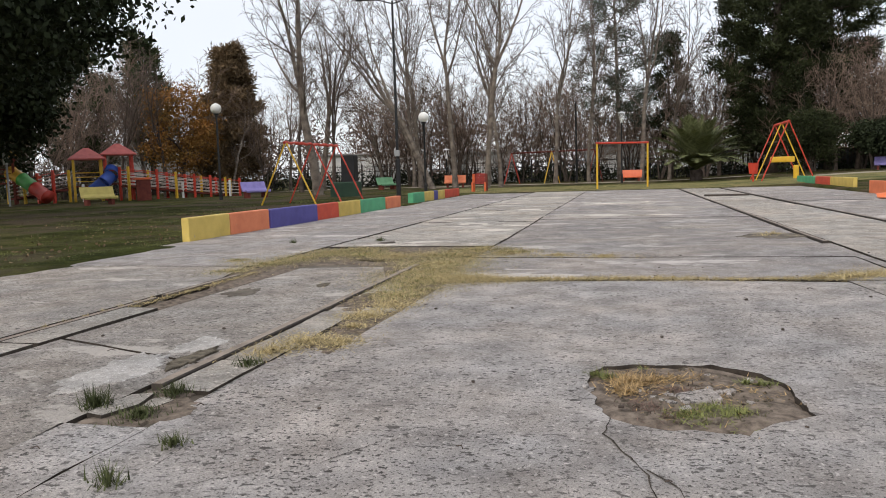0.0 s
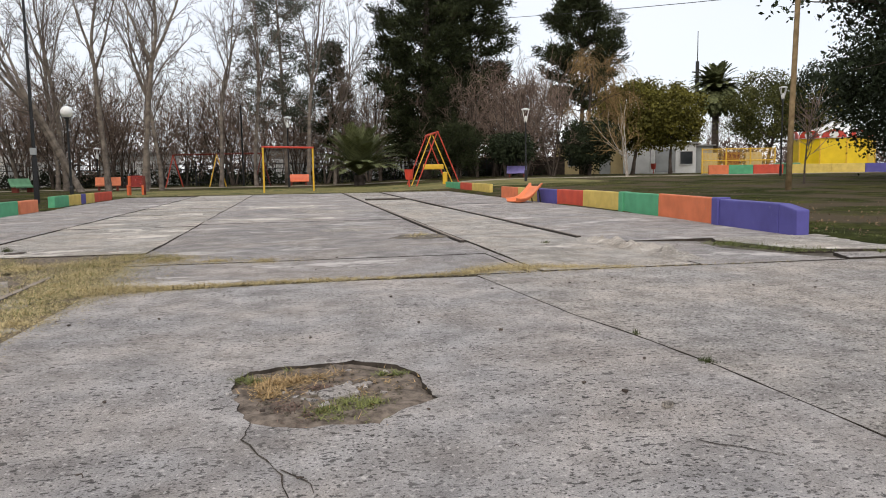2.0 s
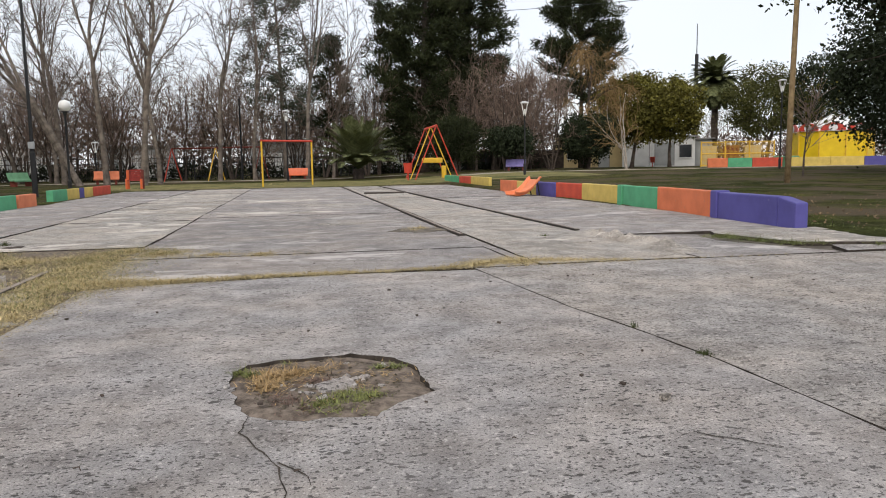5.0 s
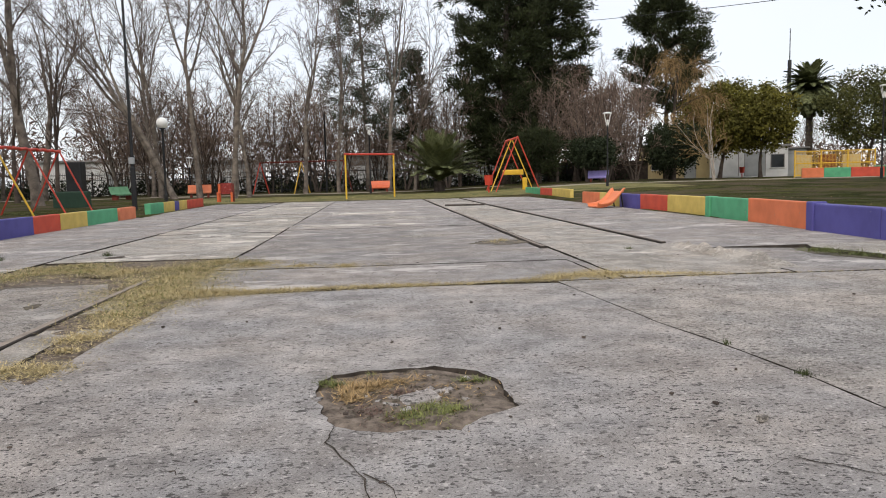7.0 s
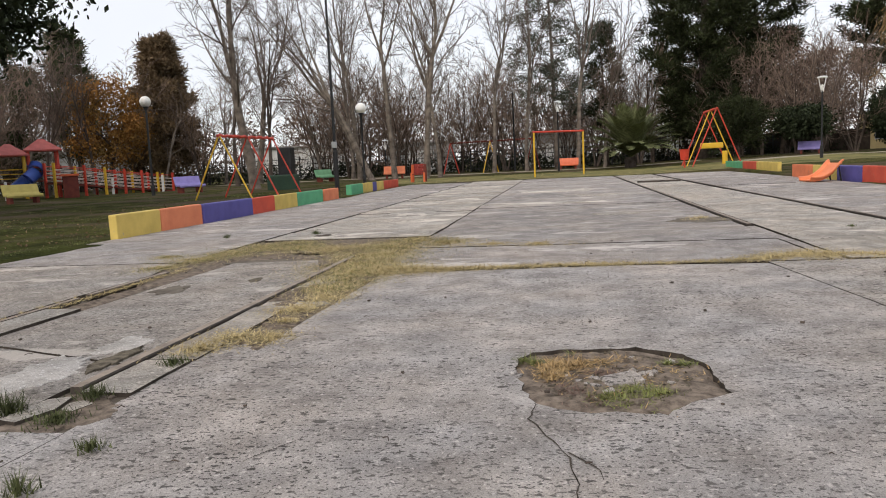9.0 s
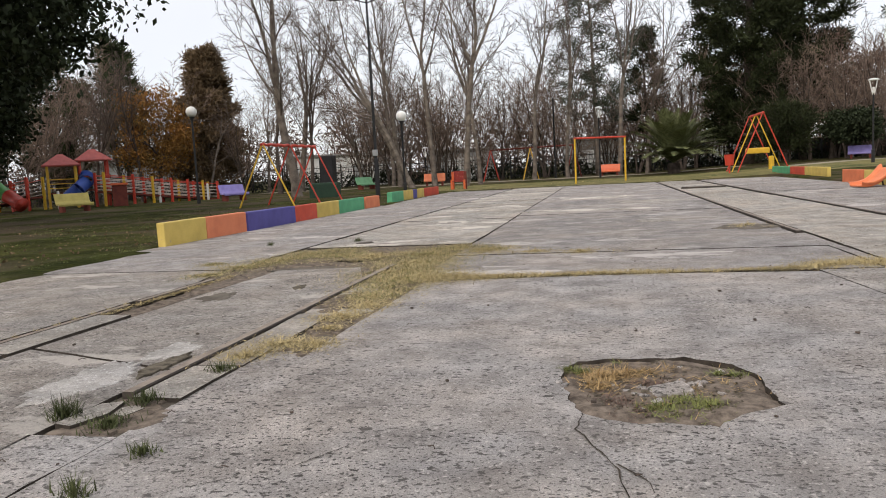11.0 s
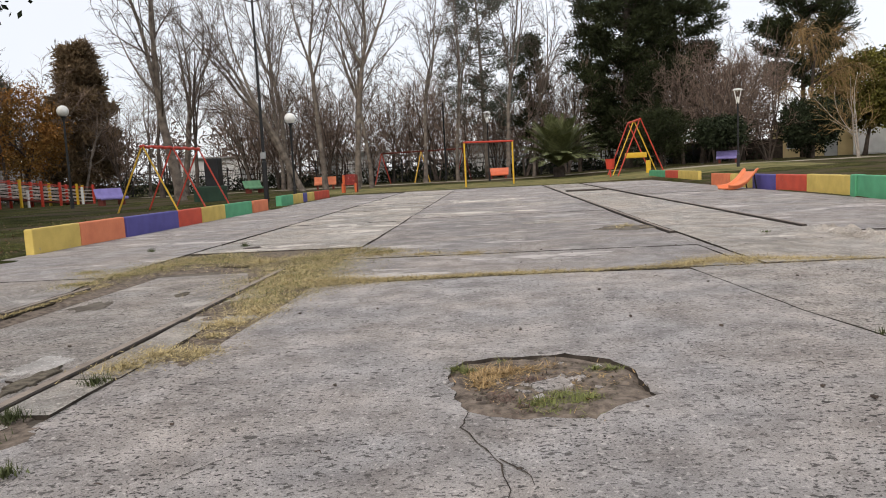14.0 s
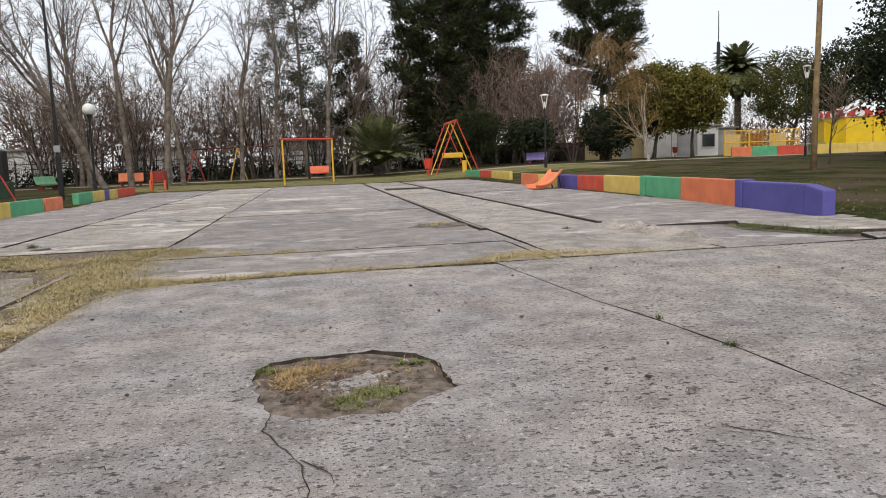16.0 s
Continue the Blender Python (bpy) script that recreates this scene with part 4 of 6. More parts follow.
CEMENT = concrete("pale_cement", (0.68, 0.655, 0.63), (0.52, 0.49, 0.465), (0.3, 0.28, 0.26), 0.6)
skin("cement_patch", -2.66, 3.22, 0.2, 0.36, 0.0, 5, CEMENT)
skin("cement_patch", -2.55, 3.86, 0.16, 0.2, -0.002, 8, CEMENT)
skin("cement_patch", -1.84, 5.0, 0.12, 0.16, 0.0, 11, CEMENT)
skin("soil_skin", -2.4, 3.55, 0.06, 0.25, 0.006, 14, LEAF_LITTER)
skin("soil_skin", -2.12, 2.72, 0.2, 0.3, -0.005, 25, SOIL)
skin("soil_skin", -3.3, 5.75, 0.14, 0.2, -0.001, 17, DIRT)
skin("soil_skin", -2.75, 6.2, 0.06, 0.1, -0.001, 19, LEAF_LITTER)
skin("soil_skin", 1.85, 10.75, 0.42, 0.3, 0.008, 21, DIRT)
skin("soil_skin", -3.4, 10.1, 0.12, 0.1, 0.012, 23, BARK_DARK)
for k, (x, y, rx, ry) in enumerate(((-3.0, 14.5, 0.5, 0.9), (-2.6, 18.0, 0.6, 1.0), (-0.6, 15.8, 1.1, 0.5), (0.9, 18.5, 0.9, 0.5), (2.95, 13.2, 0.5, 0.6), (3.1, 16.5, 0.4, 1.4), (-0.2, 21.5, 1.2, 0.7), (0.8, 12.4, 0.35, 0.25))):
    skin("cement_patch", x, y, rx, ry, 0.014, 30 + k, CONC_PALE)
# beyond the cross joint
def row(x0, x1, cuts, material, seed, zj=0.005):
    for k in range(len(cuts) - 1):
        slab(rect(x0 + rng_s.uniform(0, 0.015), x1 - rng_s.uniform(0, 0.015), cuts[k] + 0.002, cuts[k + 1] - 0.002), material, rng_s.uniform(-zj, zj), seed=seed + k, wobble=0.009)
row(-6.95, -4.125, [7.5, 12.3, 17.4, 22.5, 27.6, 33.6], CONC_FAR, 100)
row(-4.085, -1.765, [9.6, 10.7, 11.9, 13.2, 14.4, 15.8, 17.2, 18.6, 20.2, 22.0, 24.0, 26.2, 28.6, 31.5, 34.6], CONC_PALE, 110, 0.005)
row(-1.745, 2.2, [6.66, 8.28, 9.88], CONC_FAR, 130)
row(-1.745, 2.2, [9.9, 14.9, 20.2, 25.6, 30.4, 35.0], CONC_FAR, 140)
row(2.335, 3.89, [6.66, 8.3, 10.3, 13.0, 16.0, 19.0, 22.0, 25.3, 30.0, 34.8], CONC_PALE, 150, 0.008)
row(4.02, 7.2, [9.2, 15.0, 21.0, 27.0, 34.5], CONC_FAR, 160)
slab([(4.0, 6.62), (5.6, 6.62), (5.0, 8.0), (5.15, 8.75), (4.05, 9.12)], CONC_FAR, 0.004, seed=170)
slab([(5.75, 7.55), (7.2, 7.1), (7.22, 9.15), (5.6, 9.15), (5.45, 8.8)], CONC_PALE, 0.006, seed=171)
slab([(5.75, 6.75), (7.22, 6.7), (7.22, 6.95), (5.95, 7.25)], CONC, -0.004, seed=172)


def lumpy(name, line, z0, high, seed, material):
    """A ragged ridge of broken concrete; line: x, y, half width along its way."""
    g, n, m = Geo(), 34, 8
    verts = []
    for i in range(n + 1):
        s_ = i / n * (len(line) - 1)
        k = min(int(s_), len(line) - 2)
        x, y, w = (line[k][c] + (line[k + 1][c] - line[k][c]) * (s_ - k) for c in range(3))
        w *= 1 + 0.5 * noise.noise((y * 3, seed, 0))
        for j in range(m + 1):
            u = 2 * j / m - 1
            ends = min(1, 6 * min(i / n, 1 - i / n))
            top = high * ends * (1 - u * u) * (0.75 + 1.1 * noise.noise((x * 9 + u * 3, y * 7, seed)) + 0.5 * noise.noise((u * 9, y * 23, seed)))
            verts.append((x + u * w, y, z0 + (max(top, 0) if abs(u) < 1 else -0.02)))
    g.add(verts, [(i * (m + 1) + j, i * (m + 1) + j + 1, (i + 1) * (m + 1) + j + 1, (i + 1) * (m + 1) + j) for i in range(n) for j in range(m)])
    ob = new(name, g.mesh(name, material))
    ob.parent = pavement
    return ob


slab([(3.9, 6.7), (3.99, 6.7), (4.005, 9.6), (3.905, 9.6)], CONC_ROUGH, 0.0, seed=173)
lumpy("soil_strip", [(-3.74, 4.9, 0.12), (-3.73, 5.6, 0.13), (-3.74, 6.4, 0.14), (-3.78, 7.3, 0.16)], -0.034, 0.022, 6, SOIL)
lumpy("broken_concrete", [(3.95, 9.8, 0.1), (3.98, 8.9, 0.17), (4.02, 8.1, 0.2), (4.05, 7.4, 0.26), (4.1, 6.95, 0.16)], 0.0, 0.085, 3, CONC_PALE)


slab([(2.212, 6.66), (2.326, 6.66), (2.322, 9.72), (2.215, 9.7)], CONC_FAR, -0.004, seed=174)


def rail(x, y0, y1, z=0.012, label="rusty railway rail sunk in the concrete"):
    """A rail sunk in the paving: worn head, thin web and foot."""
    g = Geo()
    n = max(2, int((y1 - y0) / 0.8))
    prof = [(-0.055, -0.095), (-0.055, -0.085), (-0.012, -0.07), (-0.012, -0.035), (-0.03, -0.028), (-0.032, 0.0), (-0.026, 0.008), (0.026, 0.008), (0.032, 0.0), (0.03, -0.028), (0.012, -0.035), (0.012, -0.07), (0.055, -0.085), (0.055, -0.095)]
    verts = []
    for i in range(n + 1):
        y = y0 + (y1 - y0) * i / n
        dx = 0.008 * noise.noise((y * 0.4, x, 3))
        dz = 0.006 * noise.noise((y * 0.6, x, 7))
        verts += [(x + px_ + dx, y, z + max(pz, -0.044 - z) + (dz if pz > -0.03 else 0)) for px_, pz in prof]
    k = len(prof)
    g.add(verts, [(i * k + j, (i + 1) * k + j, (i + 1) * k + (j + 1) % k, i * k + (j + 1) % k) for i in range(n) for j in range(k)] + [tuple(range(k)), tuple(n * k + j for j in range(k - 1, -1, -1))])
    # top faces get the paler steel: wear plus painted-in highlight
    for i in range(n):
        g.mi[i * k + 6] = 1
    return single("rail", g, [IRON, IRON_LIT_TOP], label, "rail", "railway rails", smooth=False)


rail(-2.255, 3.02, 7.6, 0.004)
rail(-3.925, -6.9, 5.4, -0.004)
rail(-3.90, 5.5, 6.75, 0.004, "short piece of rusty rail in an open groove")
rail(2.262, 9.75, 34.0, 0.014)
rail(3.965, 9.85, 33.6, 0.018)
sl = Geo().soft_box((2.42, 25.3, -0.02), (3.78, 25.52, 0.05), 0.02)
single("sleeper", sl, IRON, "dark old cross timber between the rails", "sleeper")


# soil washed into the joints
JOINT_SOIL = mat("joint_soil", (0.17, 0.145, 0.12), (0.075, 0.062, 0.05), 6, 0.95, bump=0.5, fine=50)
for x0, x1, y0, y1 in ((-6.9, -4.0, -6.85, 7.4), (-3.6, -1.6, -6.85, 6.3), (1.5, 7.2, -6.85, 6.6), (-6.9, 2.2, 7.45, 34), (2.34, 3.87, 6.7, 34), (4.04, 7.15, 9.2, 34)):
    g = Geo()
    nx, ny = max(2, int((x1 - x0) / 0.4)), max(2, int((y1 - y0) / 0.4))
    g.add([(x0 + (x1 - x0) * i / nx, y0 + (y1 - y0) * j / ny, -0.02 + 0.012 * noise.noise((i * 0.7 + x0, j * 0.7, 2))) for j in range(ny + 1) for i in range(nx + 1)], [(j * (nx + 1) + i, j * (nx + 1) + i + 1, (j + 1) * (nx + 1) + i + 1, (j + 1) * (nx + 1) + i) for j in range(ny) for i in range(nx)])
    ob = new("joint_filling", g.mesh("joint_filling", JOINT_SOIL, True))
    ob.parent = pavement


# earth and litter in the hole
def build_hole():
    g = Geo()
    n, rings = len(hole), 22
    cx, cy = 0.17, 3.24
    verts = []
    for r in range(rings + 1):
        q = r / rings
        for x0, y0 in hole:
            x, y = cx + (x0 - cx) * q * 1.02, cy + (y0 - cy) * q * 1.02
            sunk = sm((q - 0.90) / 0.07) * (0.005 + 0.014 * sm((y0 - cy + 0.35 * (x0 - cx) + 0.1) / 0.3))
            verts.append((x, y, -0.006 - sunk + 0.018 * noise.noise((x * 6, y * 6, 1)) + 0.009 * noise.noise((x * 26, y * 26, 2))))
    g.add(verts, [(r * n + k, r * n + (k + 1) % n, (r + 1) * n + (k + 1) % n, (r + 1) * n + k) for r in range(rings) for k in range(n)])
    single("soil_patch", g, SOIL, "bare soil with dry litter in a broken hole", "soil", kind="stuff", smooth=True)
    st = Geo()
    rg = random.Random(9)
    st.soft_box((-0.085, -0.06, -0.03), (0.085, 0.06, 0.026), 0.022, pose(0.2, 3.17, -0.008, 6, -5, 20))
    for k in range(40):
        x, y = cx + rg.gauss(0.04, 0.2), cy + rg.gauss(0, 0.12)
        s = rg.uniform(0.006, 0.028)
        st.soft_box((-s, -s * 0.8, -s * 0.3), (s, s * 0.8, s * 0.35), s * 0.3, pose(x, y, -0.008 + 0.018 * noise.noise((x * 6, y * 6, 1)), rg.uniform(-20, 20), rg.uniform(-20, 20), rg.uniform(0, 360)))
    single("rubble", st, CONC, "small broken concrete lumps in the soil", "rubble", kind="stuff")
    cr = Geo()
    for k in range(300):
        a, q = rg.uniform(0, 6.28), math.sqrt(rg.random())
        x, y = cx + 0.35 * q * math.cos(a), cy + 0.40 * q * math.sin(a)
        s = rg.uniform(0.003, 0.010)
        cr.soft_box((-s, -s * 0.7, -s * 0.4), (s, s * 0.7, s * 0.4), s * 0.25, pose(x, y, -0.005 + 0.018 * noise.noise((x * 6, y * 6, 1)), rg.uniform(-30, 30), rg.uniform(-30, 30), rg.uniform(0, 360)))
    single("soil_crumbs", cr, LEAF_LITTER, "loose brown crumbs of soil in the hole", "soil", kind="stuff")


build_hole()


def dense(spots, step=0.12):
    """Fills the way from spot to spot with further spots."""
    out = []
    for (xa, ya, ra_), (xb, yb, rb_) in zip(spots, spots[1:]):
        d = math.hypot(xb - xa, yb - ya)
        n = max(1, int(d / step)) if d < 0.95 else 1
        out += [(xa + (xb - xa) * i / n, ya + (yb - ya) * i / n, ra_ + (rb_ - ra_) * i / n) for i in range(n)]
    return out + [spots[-1]]


def grass_patch(spots, material, label, seed, per=420, length=0.055, lean=1.9, name="grass_patch", z=-0.002, base=None):
    """Blades of grass over overlapping round spots (x, y, radius)."""
    rng = random.Random(seed)
    g = Geo()
    for x, y, r in spots:
        for _ in range(int(per * r * r * 9) + 12):
            a, q = rng.uniform(0, 6.28), r * abs(rng.gauss(0, 0.62))
            px_, py_ = x + q * math.cos(a), y + q * math.sin(a)
            if noise.noise((px_ * 2.6, py_ * 2.6, 4)) < rng.uniform(-0.75, 0.0):
                continue
            ln = length * rng.uniform(0.5, 1.5)
            d = Vector((rng.gauss(0, lean), rng.gauss(0, lean), 1)).normalized() * ln
            w = Vector((-d.y, d.x, 0))
            w = (w.normalized() if w.length > 1e-5 else Vector((1, 0, 0))) * rng.uniform(0.0018, 0.004)
            p = Vector((px_, py_, z + rng.uniform(0, 0.01)))
            g.add((p - w, p + w, p + d), ((0, 1, 2),))
    return single(name, g, material, label, "grass", kind="stuff")


JOINT = [(-1.71, 6.61, .4), (-1.17, 6.55, .22), (-0.66, 6.58, .17), (-0.18, 6.64, .16), (0.31, 6.64, .16), (0.78, 6.64, .13), (1.25, 6.66, .12), (1.60, 6.72, .16), (1.86, 6.88, .28), (2.13, 6.98, .33), (2.47, 6.92, .3), (2.8, 6.78, .18), (3.21, 6.70, .14), (3.5, 6.64, .07), (4.2, 6.6, .025), (4.9, 6.59, .025)]
WEST = [(-2.02, 3.74, .17), (-1.93, 4.0, .22), (-1.72, 3.99, .18), (-1.8, 4.45, .12), (-1.85, 4.82, .24), (-1.81, 5.23, .27), (-1.86, 5.6, .3), (-1.86, 6.0, .36), (-1.9, 6.5, .45), (-1.99, 7.03, .5), (-2.05, 7.7, .55), (-2.09, 8.44, .6), (-1.84, 9.1, .5), (-1.41, 8.8, .4), (-0.84, 8.46, .27), (-0.32, 8.36, .22), (0.05, 8.3, .14), (-2.75, 8.4, .42), (-1.4, 8.6, .3)]
PATCH = [(-4.15, 7.05, .3), (-4.08, 7.67, .42), (-3.87, 8.26, .5), (-3.68, 8.88, .5), (-3.45, 9.15, .4), (-3.2, 8.6, .5), (-4.6, 8.0, .25)]
TRENCH = [(-3.82, 5.0 + 0.13 * k, .07) for k in range(16)] + [(-3.95, 4.2 + 0.2 * k, .04) for k in range(7)]
for k, (x, y, r) in enumerate(JOINT[:4] + WEST[2:] + PATCH + [(-2.9, 8.7, 1.0), (-3.85, 6.7, .5), (-1.8, 5.3, .4)]):
    skin("soil_skin", x, y, r * 1.2, r * 1.2, -0.009 + 0.0004 * (k % 9), 60 + k, SOIL)
grass_patch(dense(JOINT, 0.1), G_DRY, "dry yellowish grass grown along a slab joint", 1, 1900, 0.034, 4.5)
grass_patch(WEST, G_DRY, "dry yellow-green grass spreading over broken concrete", 2, 3900, 0.034, 4.5)
grass_patch(WEST[6:14] + PATCH, G_GREEN, "green grass among the broken slabs", 3, 900, 0.032, 3.5)
grass_patch(PATCH + TRENCH, G_DRY, "dry grass beside the sunken rail", 4, 2400, 0.032, 4.0)
grass_patch([(5.3, 8.3, .28), (5.4, 7.8, .25), (5.6, 7.45, .2), (5.9, 7.35, .15), (6.4, 7.05, .12), (6.9, 6.95, .15)], G_GREEN, "green grass in a gap between slabs", 5, 1500)
grass_patch([(0.0, 3.42, .12), (-0.08, 3.4, .12), (0.1, 3.48, .12), (0.22, 3.52, .08), (-0.1, 3.26, .1)], G_STRAW, "matted brown straw in the hole", 6, 4200, 0.045, 4.0, z=-0.012)
grass_patch([(0.0, 3.05, .14), (0.1, 3.3, .14), (0.05, 2.92, .1)], L_DRY, "brown leaf fragments on the soil", 9, 3000, 0.025, 4.0, "leaf_litter", -0.012)
grass_patch([(0.28, 2.93, .12), (0.2, 2.9, .11), (0.34, 3.0, .08), (0.22, 3.02, .1), (0.13, 2.95, .08), (0.5, 3.44, .05), (0.43, 3.45, .04), (-0.23, 3.5, .05), (-0.18, 3.47, .05), (0.0, 3.6, .03)], G_GREEN, "green grass in the hole", 7, 6000, 0.035, 2.6, z=-0.012)
grass_patch([(0.3, 3.2, .3), (0.4, 3.3, .2), (0.15, 2.95, .25)], G_STRAW, "loose straw on the soil", 10, 220, 0.04, 5.0, "straw_litter", -0.012)
grass_patch([(1.9, 11.0, .25), (1.75, 10.7, .15), (2.1, 10.6, .1)], G_DRY, "weeds by the sunken rail", 8, 500)
for k, (x, y, r, ln) in enumerate(((-2.33, 2.68, .075, .085), (-2.05, 2.6, .1, .03), (-2.09, 2.9, .07, .05), (-1.71, 2.32, .055, .04), (-1.71, 1.97, .05, .06), (-2.0, 3.42, .06, .05), (1.95, 3.9, .03, .03), (2.02, 3.25, .05, .025), (-3.6, 10.4, .06, .06), (-4.9, 10.2, .05, .06), (3.66, 3.75, .05, .035), (3.25, 9.2, .05, .03))):
    grass_patch([(x, y, r)], G_WEED, "small tuft of weeds in a crack", 40 + k, 4500, ln, 0.7, "weed_tuft", 0.0)
EDGE = [(-7.05 - 0.25 * random.Random(i).random(), -4 + i * 0.28, .17) for i in range(136)]
EDGE2 = [(7.55 + 0.3 * random.Random(i + 500).random(), 6.0 + i * 0.3, .17) for i in range(100)]
EDGE3 = [(-7 + i * 0.22, 35.1 + 0.35 * math.sin(i * 0.9), .2) for i in range(66)]
grass_patch(EDGE + EDGE2, G_GREEN, "ragged lawn edge along the concrete", 60, 170, 0.06, z=-0.01)
grass_patch(EDGE3, G_DRY, "dry grass at the far edge of the lot", 61, 130, 0.06, z=-0.01)
def lawn_spots(x0, x1, y0, y1, n, seed):
    rg = random.Random(seed)
    return [(rg.uniform(x0, x1), rg.uniform(y0, y1), rg.uniform(0.15, 0.4)) for _ in range(n)]
grass_patch(lawn_spots(-20, -7.3, 8, 30, 260, 1), G_GREEN, "short winter grass on the west lawn", 62, 70, 0.06, z=-0.01)
grass_patch(lawn_spots(-9, 8, 35.6, 46, 200, 2), G_DRY, "dry grass beyond the lot", 63, 60, 0.07, z=-0.01)

def margin(name, line, width, seed, label, rough=1.0):
    """Soil and turf that has crept over the edge of the paving, with a ragged outline."""
    g = Geo()
    n = 90
    verts = []
    for i in range(n + 1):
        s = i / n * (len(line) - 1)
        k = min(int(s), len(line) - 2)
        p = Vector(line[k]).lerp(Vector(line[k + 1]), s - k)
        d = (Vector(line[k + 1]) - Vector(line[k])).normalized()
        o = Vector((-d.y, d.x))
        w = width * (0.75 + rough * 0.9 * noise.noise((s * 2.1, seed, 0)) + rough * 0.35 * noise.noise((s * 9.0, seed, 5)))
        q = p - o * max(w, 0.02)
        e = p + o * 0.5
        verts += [(e.x, e.y, 0.006), (p.x, p.y, 0.014), (q.x, q.y, 0.002)]
    g.add(verts, [(3 * i + j, 3 * i + j + 1, 3 * i + j + 4, 3 * i + j + 3) for i in range(n) for j in range(2)])
    single(name, g, LAWN, label, "soil", kind="stuff", smooth=True)


margin("turf_margin", [(-6.95, -5), (-6.95, 2), (-6.9, 6), (-6.95, 9.8)], 0.55, 1, "brown turf creeping over the concrete edge")
margin("turf_margin", [(7.2, 8.8), (7.1, 7.6), (7.15, 5), (7.2, 0), (7.2, -5)], 0.25, 2, "bare soil at the end of the low wall")
margin("turf_margin", [(-7.0, 34.6), (-2, 34.9), (3, 35.0), (7.4, 34.6)], 0.55, 3, "dry turf at the far end of the lot")
margin("turf_margin", [(-6.86, 22.2), (-6.9, 24.4)], 0.2, 4, "turf between two low walls")

def sheet(name, x0, x1, y0, y1, material, label, category, lift=0.012, ragged=0.8, slope=0.0):
    """A thin ragged layer that follows the ground."""
    g = Geo()
    n, m = 60, 12
    verts = []
    for i in range(n + 1):
        x = x0 + (x1 - x0) * i / n
        ya = y0 + slope * (x - x0) + ragged * noise.noise((x * 0.7, y0, 1)) + 0.3 * ragged * noise.noise((x * 3, y0, 2))
        yb = y1 + slope * (x - x0) + ragged * noise.noise((x * 0.6, y1, 3)) + 0.3 * ragged * noise.noise((x * 3, y1, 4))
        for j in range(m + 1):
            y = ya + (yb - ya) * j / m
            q = 0 if j in (0, m) or i in (0, n) else 1
            verts.append((x, y, height(x, y) + 0.035 * noise.noise((x * 0.35, y * 0.35, 0)) * (y > LOT_Y1 + 1) + (lift if q else -0.01) + 0.012))
    g.add(verts, [(i * (m + 1) + j, (i + 1) * (m + 1) + j, (i + 1) * (m + 1) + j + 1, i * (m + 1) + j + 1) for i in range(n) for j in range(m)])
    single(name, g, material, label, category, kind="stuff", smooth=True)


DRYLAWN = mat("dry_lawn", (0.235, 0.20, 0.085), (0.10, 0.10, 0.038), 0.9, 1.0, bump=0.6, fine=25, wear=(0.075, 0.085, 0.03), wear_amount=0.14, wear_scale=0.5)
PATHDIRT = mat("pale_path_dirt", (0.36, 0.31, 0.24), (0.23, 0.195, 0.15), 1.2, 1.0, bump=0.4, fine=30)
sheet("dry_lawn", -11, 16, 35.4, 46.5, DRYLAWN, "dry yellowish lawn beyond the concrete lot", "grass")
sheet("dirt_path", 10, 44, 44.5, 46.3, PATHDIRT, "pale worn dirt path across the east lawn", "path", 0.02, 0.5, 0.12)
sheet("dirt_path", -26, 10, 52.5, 54.5, PATHDIRT, "pale worn dirt path along the trees", "path", 0.02, 0.5, 0.1)

# fallen leaves on the lawn and along the walls
fall, rf = Geo(), random.Random(83)
for k in range(2600):
    if k % 2:
        x, y = 7.35 + abs(rf.gauss(0, 3.2)), rf.uniform(4, 24)
    else:
        x, y = -7.2 - abs(rf.gauss(0, 3.5)), rf.uniform(3, 24)
    z = height(x, y) + 0.03
    blades(fall, Vector((x, y, z - 0.015)), 1, 0.01, 0.055, 0.04, rf, 0.0)
single("fallen_leaves", fall, L_BROWN, "dry brown leaves fallen on the lawn", "leaves", kind="stuff")

# loose pebbles, twigs and fallen leaves
deb = Geo()
rg = random.Random(77)
for k in range(170):
    x, y = rg.uniform(-4, 5.5), rg.uniform(1.6, 9)
    s = rg.uniform(0.004, 0.013)
    if rg.random() < 0.4:
        deb.soft_box((-s, -s * 0.7, 0), (s, s * 0.7, s), s * 0.3, pose(x, y, 0.004, 0, 0, rg.uniform(0, 360)))
    else:
        a = rg.uniform(0, 6.28)
        ln = rg.uniform(0.015, 0.05)
        deb.tube([(x, y, 0.006), (x + ln * 0.5 * math.cos(a), y + ln * 0.5 * math.sin(a), 0.012), (x + ln * math.cos(a + 0.4), y + ln * math.sin(a + 0.4), 0.006)], 0.0025, 4)
single("debris", deb, BARK_DARK, "scattered twigs, seed pods and grit on concrete", "debris", kind="stuff")
single("stone", Geo().soft_box((-0.022, -0.016, 0), (0.022, 0.016, 0.024), 0.008), CONC_PALE, "small grey stone lying on the concrete", "stone", at=(1.49, 2.66, 0.003), rz=25)


# ---- painted low walls ----
def face_x(line, y):
    """The x of a wall's face at y, along a line of (y, x)."""
    for (ya, xa), (yb, xb) in zip(line, line[1:]):
        if y <= yb:
            break
    return xa + (xb - xa) * (y - ya) / (yb - ya)


